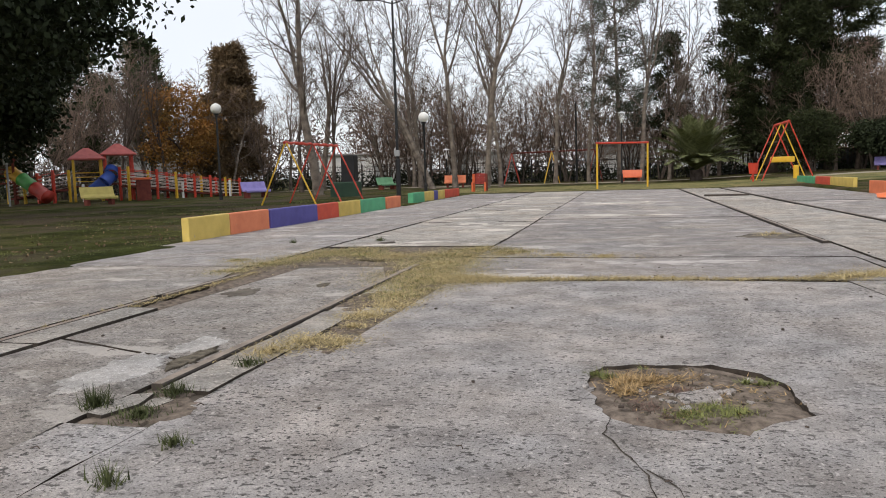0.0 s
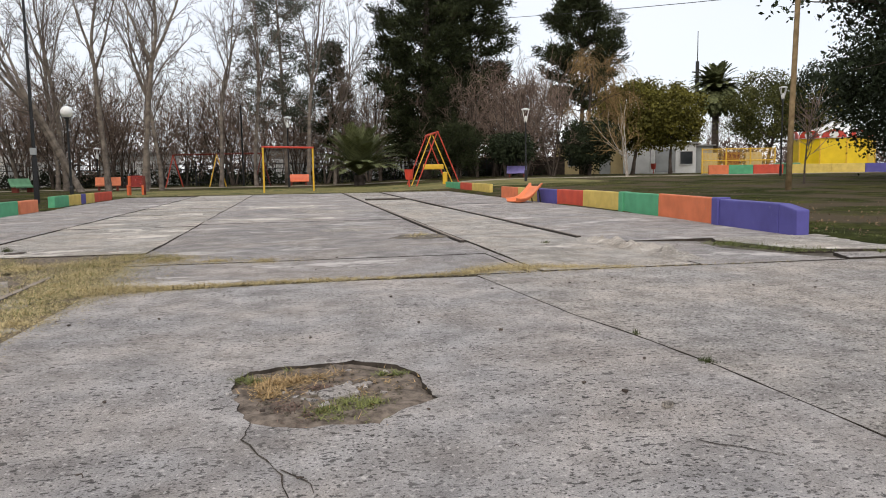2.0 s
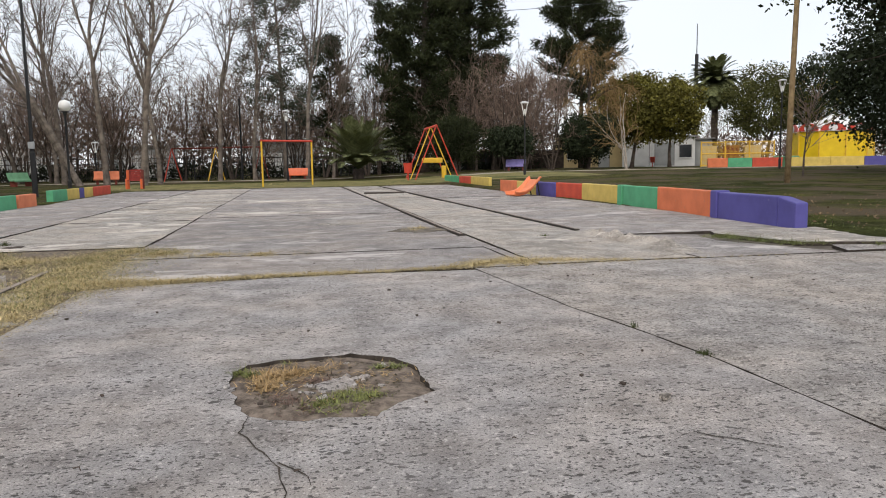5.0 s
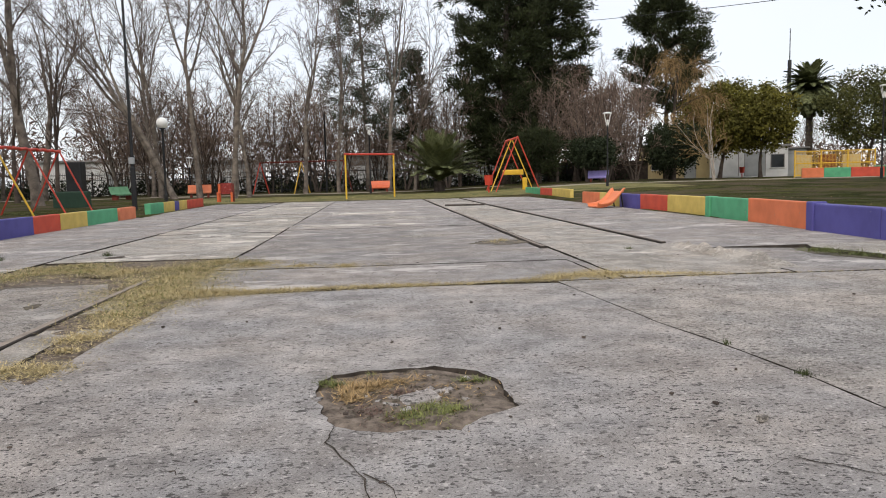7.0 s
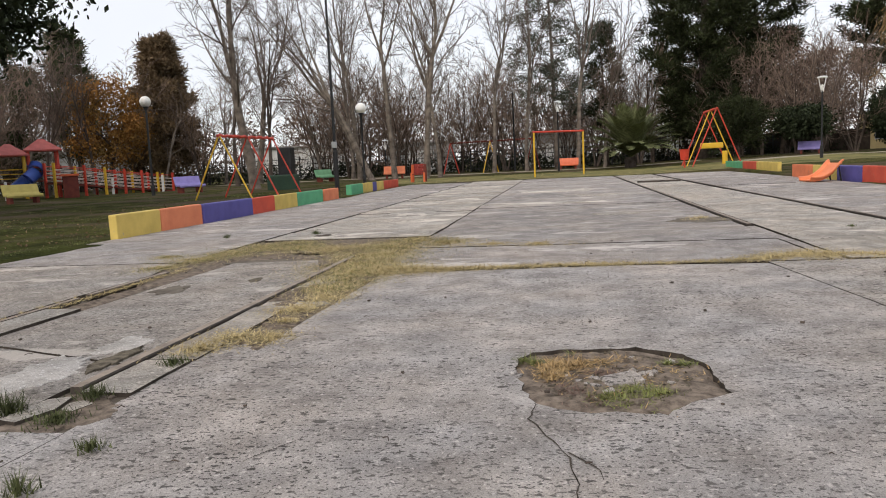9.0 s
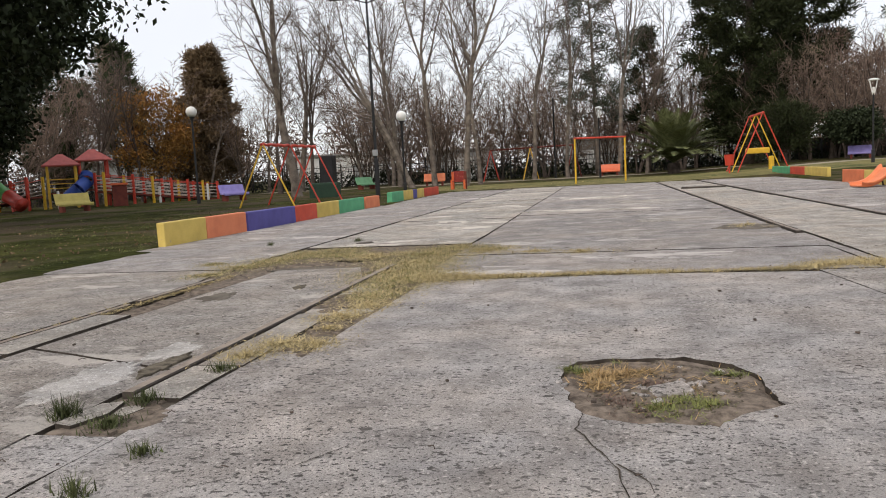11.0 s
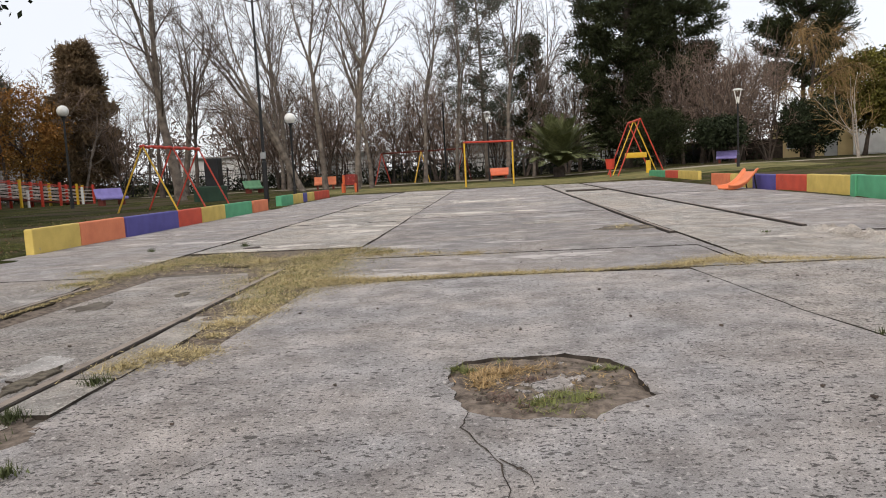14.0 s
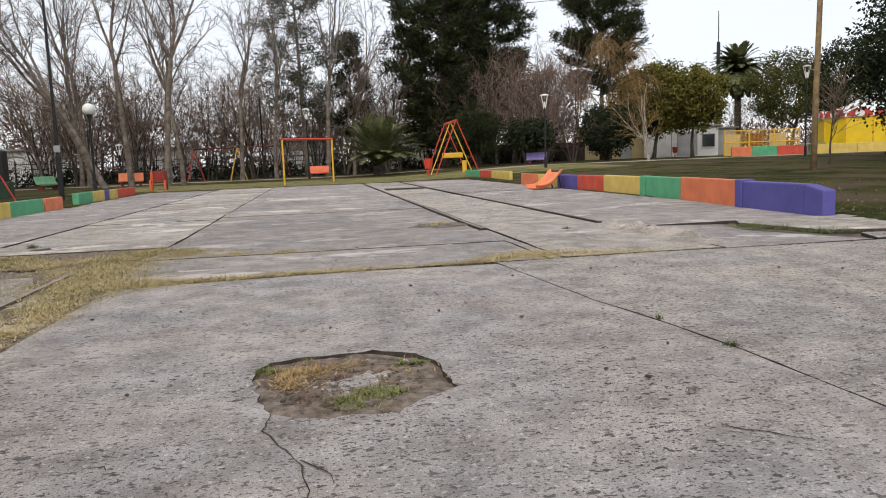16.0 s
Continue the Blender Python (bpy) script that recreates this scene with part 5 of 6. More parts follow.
def low_wall(line, inward, segs, label, thick=0.14, group="painted low walls"):
    """segs: (y0, y1, material, height, proud). Each colour is a block of its own; inward: the side of the lot (-1 west, 1 east)."""
    y0, y1 = min(s[0] for s in segs), max(s[1] for s in segs)
    c, cx = (y0 + y1) / 2, face_x(line, (y0 + y1) / 2)
    t = thing("low_wall", (cx, c, 0), label, "low wall", group)
    for a, b, m, h, ex in segs:
        g = Geo()
        lo, hi = sorted((-ex * inward, (thick + ex) * inward))
        g.soft_box((lo, a - c + 0.003, -0.05), (hi, b - c - 0.003, h), 0.025)
        for i, q in enumerate(g.v):
            w = 0.01 * noise.noise((q[0] * 3, q[1] * 2.3 + a, q[2] * 3))
            worn_end = 0.07 * (b - q[1] - c) / (b - a) if b < 9.6 and q[2] > 0.2 else 0.0
            g.v[i] = (q[0] + w + face_x(line, q[1] + c) - cx, q[1], q[2] + w - worn_end)
        part("painted_block", g, m, t, m.name.replace("_", " ") + " block")
    return t


W1 = [(10, -6.87), (23, -6.84)]
W2 = [(24, -7.14), (32, -7.06)]
E1 = [(8.9, 6.86), (11.3, 7.0), (13.9, 7.27), (16, 7.38), (18.3, 7.4), (20, 7.33), (25.3, 7.17)]
E2 = [(28, 7.75), (38, 7.62)]
low_wall(W1, -1, [(10.56, 11.85, YELLOW, 0.385, 0), (11.85, 13.35, SALMON, 0.385, 0), (13.35, 15.65, PURPLE, 0.37, 0.03), (15.65, 17.0, RED, 0.36, 0), (17.0, 18.55, YELLOW, 0.355, 0), (18.55, 20.65, GREEN, 0.35, 0), (20.75, 22.1, SALMON, 0.335, 0.02)], "long low concrete wall painted in bright colour blocks beside the lawn")
low_wall(W2, -1, [(24.5, 25.95, GREEN, 0.35, 0.03), (25.95, 27.4, YELLOW, 0.345, 0), (27.4, 28.0, PURPLE, 0.345, 0), (28.0, 29.1, YELLOW, 0.34, 0), (29.1, 31.7, RED, 0.33, 0)], "short low wall in painted colour blocks near a lamp post")
low_wall(E1, 1, [(9.06, 9.5, PURPLE, 0.425, 0.03), (9.5, 11.2, PURPLE, 0.425, 0.03), (11.2, 11.42, PURPLE, 0.455, 0.06), (11.42, 13.9, ORANGE, 0.44, 0), (13.9, 15.7, GREEN, 0.425, 0), (15.7, 15.95, GREEN, 0.43, 0.04), (15.95, 18.25, YELLOW, 0.41, 0), (18.25, 20.0, RED, 0.40, 0), (20.0, 21.6, PURPLE, 0.39, 0), (21.6, 23.4, YELLOW, 0.39, 0), (23.4, 25.2, ORANGE, 0.39, 0)], "long low concrete wall in violet, orange, green, yellow and red blocks")
low_wall(E2, 1, [(28.9, 31.8, YELLOW, 0.41, 0), (31.8, 34.0, RED, 0.41, 0), (34.0, 37.2, GREEN, 0.41, 0)], "far low wall painted yellow, red and green")


# ---- street furniture ----
def globe_lamp(x, y, h, label):
    t = thing("globe_lamp", (x, y, height(x, y)), label, "lamp post", "globe lamps")
    part("pole", Geo().lathe([(0.09, -0.1), (0.09, 0.45), (0.055, 0.5), (0.05, h - 0.45), (0.085, h - 0.42), (0.085, h - 0.36)], n=10), BLACK, t)
    part("collar", Geo().lathe([(0.07, h - 0.36), (0.14, h - 0.31), (0.14, h - 0.27)], n=12), BLACK, t)
    part("globe", Geo().lathe([(0.27 * math.sin(a), h - 0.03 - 0.27 * math.cos(a)) for a in [0.35 + (math.pi - 0.36) * i / 10 for i in range(11)]], n=20), LAMPWHITE, t, "white opal glass globe", True)
    return t


globe_lamp(-10.05, 37.2, 3.92, "black lamp post with a white globe on the lawn")
globe_lamp(-20.0, 34.1, 4.6, "black lamp post with a white globe near the play ramps")


def cone_lamp(x, y, h, label):
    t = thing("cone_lamp", (x, y, height(x, y)), label, "lamp post", "cone lamps")
    part("pole", Geo().lathe([(0.08, -0.1), (0.08, 0.6), (0.045, 0.65), (0.04, h - 0.7)], n=10), BLACK, t)
    part("diffuser", Geo().lathe([(0.03, h - 0.66), (0.055, h - 0.6), (0.055, h - 0.42), (0.03, h - 0.38)], n=10), LAMPWHITE, t, "small white bulb shade")
    part("cap", Geo().lathe([(0.25, h - 0.06), (0.24, h - 0.02), (0.08, h + 0.03)], n=14), WHITE, t)
    for k in range(4):
        a = k * math.pi / 2 + 0.4
        part("rib", Geo().tube([(0.06 * math.cos(a), 0.06 * math.sin(a), h - 0.74), (0.23 * math.cos(a), 0.23 * math.sin(a), h - 0.06)], 0.017, 4), LAMPWHITE, t)
    return t


cone_lamp(-0.24, 52.0, 4.75, "slim lamp post with a white funnel head behind the swings")
cone_lamp(12.6, 39.4, 3.95, "slim lamp post with a white funnel head on the lawn")
cone_lamp(28.98, 40.3, 5.3, "lamp post with white funnel heads near the booth")
cone_lamp(-13.6, 57.0, 2.9, "small park lamp among the bare trees")


def tall_mast(x, y, h):
    t = thing("street_lamp", (x, y, 0), "tall thin black lamp mast with two arms", "street lamp")
    part("pole", Geo().lathe([(0.10, -0.1), (0.10, 1.6), (0.065, 1.65), (0.055, 5), (0.045, h)], n=10), BLACK, t)
    part("junction_box", Geo().soft_box((-0.1, -0.13, 1.75), (0.1, 0.02, 2.0), 0.02), GREYWALL, t)
    for s in (-1, 1):
        arm = part("arm", Geo().tube([(0, 0, h - 0.12), (0.5 * s, 0.1 * s, h + 0.03), (1.05 * s, 0.2 * s, h + 0.08)], 0.025, 6), BLACK, t)
        part("lamp_head", Geo().soft_box((-0.28, -0.09, -0.05), (0.28, 0.09, 0.05), 0.03, pose(1.2 * s, 0.22 * s, h + 0.09, 0, 0, 11)), BLACK, arm)
    return t


tall_mast(-9.18, 29.6, 8.0)
single("mast", Geo().lathe([(0.07, -0.1), (0.06, 6.0), (0.05, 6.05)], n=8), BLACK, "thin dark mast among the bare trees", "mast", at=(-3.6, 57.5, 0))
wp = Geo().tube([(0, 0, -0.3), (0.05, 0, 3), (0.12, 0, 6), (0.2, 0, 9.5)], [0.11, 0.10, 0.092, 0.085], 12)
single("utility_pole", wp, WOODPOLE, "weathered round wooden utility pole on the lawn", "utility pole", at=(17.83, 24.3, 0.1), smooth=True)
tw = thing("antenna_mast", (50.0, 86.5, 0.3), "distant dark mast with a thin antenna on top", "mast")
part("pole", Geo().lathe([(0.3, 0), (0.22, 13.8)], n=8), BLACK, tw)
part("antenna", Geo().lathe([(0.07, 13.8), (0.05, 17.5)], n=6), BLACK, tw)
part("bracket", Geo().soft_box((-0.7, -0.05, 12.4), (0.5, 0.05, 12.55), 0.02), BLACK, tw)


def cable(a, b, sag, r=0.012):
    pts = [Vector(a).lerp(Vector(b), i / 20) - Vector((0, 0, sag * 4 * (i / 20) * (1 - i / 20))) for i in range(21)]
    single("cable", Geo().tube(pts, r, 4), BLACK, "thin overhead cable against the sky", "cable", "overhead cables")


cable((13.9, 64.8, 13.9), (25.5, 18.2, 7.1), 0.25, 0.022)
cable((50, 86.5, 11.2), (75, 60, 10.2), 0.6, 0.03)
cable((-24, 60, 4.4), (6, 66, 4.6), 0.3, 0.014)


# ---- benches ----
def bench(x, y, rz, material, label, w=1.5, legs=BRICKRED, group="park benches"):
    """A moulded concrete bench: curved seat and back in one sheet on two end supports."""
    t = thing("park_bench", (x, y, height(x, y)), label, "bench", group, rz)
    prof = [(-0.30, 0.36), (-0.27, 0.43), (-0.05, 0.41), (0.10, 0.42), (0.19, 0.52), (0.27, 0.74), (0.33, 0.86)]
    g = Geo()
    verts = []
    for sx in (-w / 2, w / 2):
        verts += [(sx, py_, pz) for py_, pz in prof] + [(sx, py_ + 0.03, pz - 0.07) for py_, pz in reversed(prof)]
    k = len(prof) * 2
    g.add(verts, [(j, (j + 1) % k, k + (j + 1) % k, k + j) for j in range(k)] + [tuple(range(k - 1, -1, -1)), tuple(range(k, 2 * k))])
    part("seat", g, material, t, smooth=False)
    for s in (-1, 1):
        part("support", Geo().soft_box((s * w * 0.36 - 0.07, -0.2, -0.03), (s * w * 0.36 + 0.07, 0.27, 0.38), 0.02), legs, t)
    return t


bench(-11.6, 51.0, 180 + 190, SALMON, "orange concrete park bench on the grass")
bench(0.42, 56.5, 180 + 175, S_ORANGE, "bright orange park bench behind the swing frame")
bench(-23.6, 29.6, 58, MUSTARD, "mustard yellow concrete bench with brown supports")
bench(-19.4, 36.7, 60, LILAC, "pale violet park bench beside the play ramps")
bench(-16.1, 49.5, 60, PALEGREEN, "pale green park bench under bare trees")
bench(16.4, 53.5, -17, LILAC, "pale violet park bench on the east lawn")


def red_chair(x, y, rz):
    t = thing("red_bench", (x, y, 0), "red slatted wooden bench with orange side frames", "bench", "", rz)
    for k in range(5):
        part("slat", Geo().soft_box((-0.28, 0.16 + 0.02 * k, 0.45 + 0.1 * k), (0.28, 0.2 + 0.02 * k, 0.54 + 0.1 * k), 0.01), CHAIR_RED, t)
    for k in range(4):
        part("seat_slat", Geo().soft_box((-0.28, -0.25 + 0.1 * k, 0.40), (0.28, -0.17 + 0.1 * k, 0.44), 0.01), CHAIR_RED, t)
    for s in (-1, 1):
        part("post", Geo().soft_box((s * 0.33 - 0.06, 0.1, -0.03), (s * 0.33 + 0.06, 0.24, 0.92), 0.015), BRICKRED if s > 0 else S_ORANGE, t)
        part("front_leg", Geo().soft_box((s * 0.33 - 0.05, -0.26, -0.03), (s * 0.33 + 0.05, -0.16, 0.5), 0.015), S_ORANGE, t)
    return t


red_chair(-7.3, 37.6, 0)


# ---- orange moulded slide end lying by the wall ----
def slide_end(x, y, rz):
    g = Geo()
    line = [(-0.62, 0.06), (-0.45, 0.05), (-0.25, 0.07), (-0.05, 0.13), (0.15, 0.26), (0.32, 0.42), (0.42, 0.52), (0.48, 0.54)]
    cross = [(-0.33, 0.10), (-0.30, 0.11), (-0.27, 0.10), (-0.24, 0.0), (0.24, 0.0), (0.27, 0.10), (0.30, 0.11), (0.33, 0.10)]
    k = len(cross)
    top = [(px_, cx, pz + cz) for px_, pz in line for cx, cz in cross]
    bot = [(px_ + 0.02, cx, pz + cz - 0.035) for px_, pz in line for cx, cz in cross]
    n = len(line)
    g.add(top + bot, [(i * k + j, i * k + j + 1, (i + 1) * k + j + 1, (i + 1) * k + j) for i in range(n - 1) for j in range(k - 1)]
          + [(n * k + i * k + j, n * k + (i + 1) * k + j, n * k + (i + 1) * k + j + 1, n * k + i * k + j + 1) for i in range(n - 1) for j in range(k - 1)]
          + [(i * k, (i + 1) * k, n * k + (i + 1) * k, n * k + i * k) for i in range(n - 1)]
          + [(i * k + k - 1, n * k + i * k + k - 1, n * k + (i + 1) * k + k - 1, (i + 1) * k + k - 1) for i in range(n - 1)]
          + [(j, n * k + j, n * k + j + 1, j + 1) for j in range(k - 1)] + [((n - 1) * k + j, (n - 1) * k + j + 1, n * k + (n - 1) * k + j + 1, n * k + (n - 1) * k + j) for j in range(k - 1)])
    t = thing("slide", (x, y, 0.0), "orange plastic slide end lying against the low wall", "slide", "", rz)
    part("chute", g, PLASTIC_O, t, smooth=False)
    for s in (-1, 1):
        part("support", Geo().tube([(0.4, 0.22 * s, 0.47), (0.5, 0.22 * s, 0.0)], 0.025, 6), BLACK, t)
    return t


slide_end(6.75, 21.1, 14).scale = (0.78, 1.05, 0.88)


# ---- swing sets ----
def swing_set(x, y, rz, h, spread, bay, colours, label):
    """Three A-frames under one top beam, with chains and seats tied up."""
    t = thing("swing_set", (x, y, height(x, y)), label, "swing set", "swing sets", rz)
    for k, m in enumerate(colours):
        for s in (-1, 1):
            part("leg", Geo().tube([(spread / 2 * s, bay * k, -0.05), (0.02 * s, bay * k, h)], 0.031, 8), m, t)
    beam = Geo()
    n = 24
    beam.tube([(0, bay * 2 * i / n - 0.1 + 0.2 * i / n, h + 0.0 + 0.02 * math.sin(i * 1.9)) for i in range(n + 1)], [0.05 + 0.012 * (i % 2) for i in range(n + 1)], 8)
    part("top_beam", beam, S_RED, t)
    for k in range(2):
        part("wound_chain", Geo().tube([(0.05 * math.cos(i), bay * (k + 0.5) + 0.06 * (i - 6) / 2, h + 0.05 * math.sin(i * 2.0)) for i in range(13)], 0.03, 5), S_RED, t)
    return t


swing_set(-12.12, 25.3, -4.0, 2.28, 2.3, 2.12, (S_YELLOW, S_RED, S_RED), "swing set with yellow and red legs and a red top beam")
sw = swing_set(8.0, 41.0, -1, 2.95, 2.5, 2.0, (S_RED, S_YELLOW, S_RED), "tall swing set with crossing red and yellow legs")
part("spring_seat", Geo().soft_box((-0.6, 1.5, 0.9), (0.6, 1.75, 1.2), 0.06), S_YELLOW, sw, "yellow hanging seat")
part("seat_post", Geo().lathe([(0.14, 0.0), (0.14, 0.7), (0.11, 0.74)], at=(0.55, 0.9, 0.0), n=10), S_YELLOW, sw)


def beam_swing(x0, y0, x1, y1, h):
    """A long beam on three tapered A-frames behind the portal."""
    t = thing("swing_set", ((x0 + x1) / 2, (y0 + y1) / 2, 0), "old swing frame with a rusty red beam and pale legs", "swing set", "swing sets", math.degrees(math.atan2(y1 - y0, x1 - x0)))
    w = math.hypot(x1 - x0, y1 - y0)
    part("top_beam", Geo().tube([(-w / 2, 0, h), (w / 2, 0, h)], 0.05, 8), BRICKRED, t)
    for k, m in ((-1, S_RED), (0, S_YELLOW), (1, BRICKRED)):
        for s in (-1, 1):
            part("leg", Geo().tube([(w / 2 * k + 0.28 * s, 0.75 * s, -0.05), (w / 2 * k, 0, h)], 0.04, 8), m, t)
    return t


beam_swing(-8.9, 60.0, -2.2, 57.0, 2.45)


def portal(x0, y0, x1, y1, h):
    t = thing("swing_portal", ((x0 + x1) / 2, (y0 + y1) / 2, 0), "square frame with yellow posts and a red top bar", "swing frame", "", math.degrees(math.atan2(y1 - y0, x1 - x0)))
    w = math.hypot(x1 - x0, y1 - y0)
    for s in (-1, 1):
        part("post", Geo().tube([(s * w / 2, 0, -0.05), (s * w / 2, 0, h - 0.02)], 0.045, 10), S_YELLOW, t)
    part("top_bar", Geo().tube([(-w / 2 - 0.05, 0, h), (w / 2 + 0.05, 0, h)], 0.05, 10), S_RED, t)
    return t


portal(-1.38, 37.6, 1.06, 39.0, 2.24)


def litter_bin(x, y, label, z0=0.0):
    t = thing("litter_bin", (x, y, height(x, y)), label, "litter bin", "red litter bins")
    part("post", Geo().lathe([(0.045, -0.05), (0.045, 0.95)], n=8), S_RED, t)
    g = Geo()
    g.lathe([(0.2, 0.42), (0.26, 0.95), (0.27, 0.98), (0.25, 0.98), (0.18, 0.46)], n=14)
    part("basket", g, S_RED, t)
    return t


litter_bin(6.35, 41.0, "red round litter bin on a post by the swings")
litter_bin(34.4, 67.2, "red litter bin by the street")


# ---- play area with ramps, towers and tube slides ----
def play_tower(x, y, rz, post_mat, roof_mat, deck, h, label):
    t = thing("play_tower", (x, y, 0), label, "play tower", "play towers", rz)
    for sx in (-1, 1):
        for sy in (-1, 1):
            part("post", Geo().soft_box((sx * 0.72 - 0.07, sy * 0.72 - 0.07, -0.05), (sx * 0.72 + 0.07, sy * 0.72 + 0.07, h), 0.02), post_mat, t)
    part("deck", Geo().soft_box((-0.78, -0.78, deck - 0.08), (0.78, 0.78, deck), 0.02), BRICKRED, t)
    roof = Geo()
    a, b = 0.98, 0.14
    roof.add(((-a, -a, h), (a, -a, h), (a, a, h), (-a, a, h), (-b, -b, h + 0.62), (b, -b, h + 0.62), (b, b, h + 0.62), (-b, b, h + 0.62), (-a, -a, h - 0.07), (a, -a, h - 0.07), (a, a, h - 0.07), (-a, a, h - 0.07)),
             ((0, 1, 5, 4), (1, 2, 6, 5), (2, 3, 7, 6), (3, 0, 4, 7), (4, 5, 6, 7), (8, 9, 1, 0), (9, 10, 2, 1), (10, 11, 3, 2), (11, 8, 0, 3), (11, 10, 9, 8)))
    part("roof", roof, roof_mat, t, "pyramid roof panel")
    for k in range(3):
        for s in (-1, 1):
            part("rail", Geo().tube([(-0.72, 0.72 * s, deck + 0.25 + 0.25 * k), (0.72, 0.72 * s, deck + 0.25 + 0.25 * k)], 0.02, 6), post_mat, t)
    return t


play_tower(-30.3, 37.2, 40, S_YELLOW, ROOF_RED, 0.9, 2.45, "play tower with yellow posts and a faded red roof")
play_tower(-29.2, 38.5, 40, S_RED, ROOF_RED, 1.0, 2.7, "play tower with red posts and a faded red roof")
play_tower(-33.9, 34.6, 40, BRICKRED, PL_YELLOW, 1.2, 2.75, "play tower with brown posts and a yellow roof")


def tube_slide(pts, mats, r, label):
    t = thing("tube_slide", (pts[0][0], pts[0][1], 0), label, "slide")
    o = Vector((pts[0][0], pts[0][1], 0))
    for k, m in enumerate(mats):
        a, b = Vector(pts[k]) - o, Vector(pts[k + 1]) - o
        seg = Geo()
        seg.tube([a, a.lerp(b, 0.04), a.lerp(b, 0.5), a.lerp(b, 0.96), b], [r * 1.1, r, r, r, r * 1.1], 16, cap=(k == len(mats) - 1))
        part("tube_section", seg, m, t, m.name.replace("_", " ") + " tube", True)
    return t


tube_slide([(-33.4, 34.9, 1.75), (-32.4, 34.6, 1.35), (-31.35, 34.3, 0.85), (-30.35, 34.05, 0.36)], (PL_YELLOW, PL_GREEN, PL_RED), 0.36, "tube slide in amber, green and red plastic sections")
tube_slide([(-29.1, 37.7, 1.75), (-28.75, 37.2, 1.45), (-28.9, 36.7, 1.05), (-29.5, 36.3, 0.45)], (PL_BLUE, PL_BLUE, PL_BLUE), 0.36, "curved blue plastic tube slide from a tower")


def ramp(pts, label):
    """A wheelchair ramp with coloured posts and pale rails; pts: x, y, deck height, post material."""
    o = Vector((pts[0][0], pts[0][1], 0))
    t = thing("play_ramp", o, label, "ramp", "play ramps")
    d = Vector((pts[-1][0] - pts[0][0], pts[-1][1] - pts[0][1], 0)).normalized()
    sd = Vector((-d.y, d.x, 0)) * 1.1
    for k, (x, y, z, m) in enumerate(pts):
        p = Vector((x, y, 0)) - o
        for j, off in enumerate((Vector((0, 0, 0)), sd)):
            q = p + off
            part("post", Geo().soft_box((q.x - 0.065, q.y - 0.065, -0.05), (q.x + 0.065, q.y + 0.065, z + 1.08), 0.025), m if j == 0 else pts[(k + 1) % len(pts)][3], t)
    for k in range(len(pts) - 1):
        a, b = Vector(pts[k][:2] + (0,)) - o, Vector(pts[k + 1][:2] + (0,)) - o
        za, zb = pts[k][2], pts[k + 1][2]
        for off in (Vector((0, 0, 0)), sd):
            for r in range(5):
                part("rail", Geo().tube([a + off + Vector((0, 0, za + 0.12 + 0.2 * r)), b + off + Vector((0, 0, zb + 0.12 + 0.2 * r))], 0.024, 5), S_RED if r == 4 else ROPE, t)
        part("deck", Geo().add((a + Vector((0, 0, za)), b + Vector((0, 0, zb)), b + sd + Vector((0, 0, zb)), a + sd + Vector((0, 0, za)), a + Vector((0, 0, za - 0.09)), b + Vector((0, 0, zb - 0.09)), b + sd + Vector((0, 0, zb - 0.09)), a + sd + Vector((0, 0, za - 0.09))),
                                 ((0, 1, 2, 3), (7, 6, 5, 4), (0, 4, 5, 1), (1, 5, 6, 2), (2, 6, 7, 3), (3, 7, 4, 0))), BRICKRED, t)
    return t


ramp([(-27.45, 37.0, 0.85, S_YELLOW), (-26.8, 38.7, 0.66, S_RED), (-26.2, 39.7, 0.5, S_YELLOW), (-25.6, 40.7, 0.36, S_RED), (-25.05, 41.6, 0.24, S_RED), (-24.55, 42.5, 0.12, S_YELLOW), (-24.0, 43.3, 0.03, S_RED)], "long play ramp with red and yellow posts and pale rails")
ramp([(-30.5, 35.9, 0.75, S_YELLOW), (-31.6, 36.0, 0.6, S_RED), (-32.6, 36.1, 0.45, S_RED), (-33.8, 36.2, 0.3, S_YELLOW)], "side ramp with red and yellow posts between the towers")
for k, (x, y) in enumerate(((-26.04, 40.4), (-24.3, 42.9), (-29.6, 36.2))):
    single("marker_post", Geo().lathe([(0.075, -0.05), (0.075, 0.95), (0.05, 1.0)], n=8), WHITE, "short white post by the play ramp", "post", "white posts", at=(x, y - 0.3, 0))
kb = Geo().soft_box((-0.38, -0.38, -0.03), (0.38, 0.38, 1.15), 0.03)
kk = thing("activity_box", (-26.3, 36.7, 0), "brown wooden box with a red top at the ramp", "play panel", "", 35)
part("body", kb, BRICKRED, kk)
part("top", Geo().soft_box((-0.45, -0.45, 1.15), (0.45, 0.45, 1.27), 0.03), S_ORANGE, kk)
dg = thing("climbing_frame", (-13.5, 34.8, 0), "dark green climbing slide behind the swings", "slide")
part("panel", Geo().soft_box((-0.75, -0.25, -0.05), (0.75, 0.25, 0.72), 0.06), DARKGREEN, dg)
part("tower_panel", Geo().soft_box((-0.35, 0.3, -0.05), (0.35, 0.9, 2.05), 0.05), BLACK, dg)
sp = thing("sign_post", (-30.4, 31.5, 0), "thin pale post with a small white plate", "sign post")
part("post", Geo().lathe([(0.05, -0.05), (0.05, 3.6)], n=8), GREYWALL, sp)
part("plate", Geo().soft_box((-0.16, -0.06, 2.1), (0.16, -0.04, 2.7), 0.01), WHITE, sp)


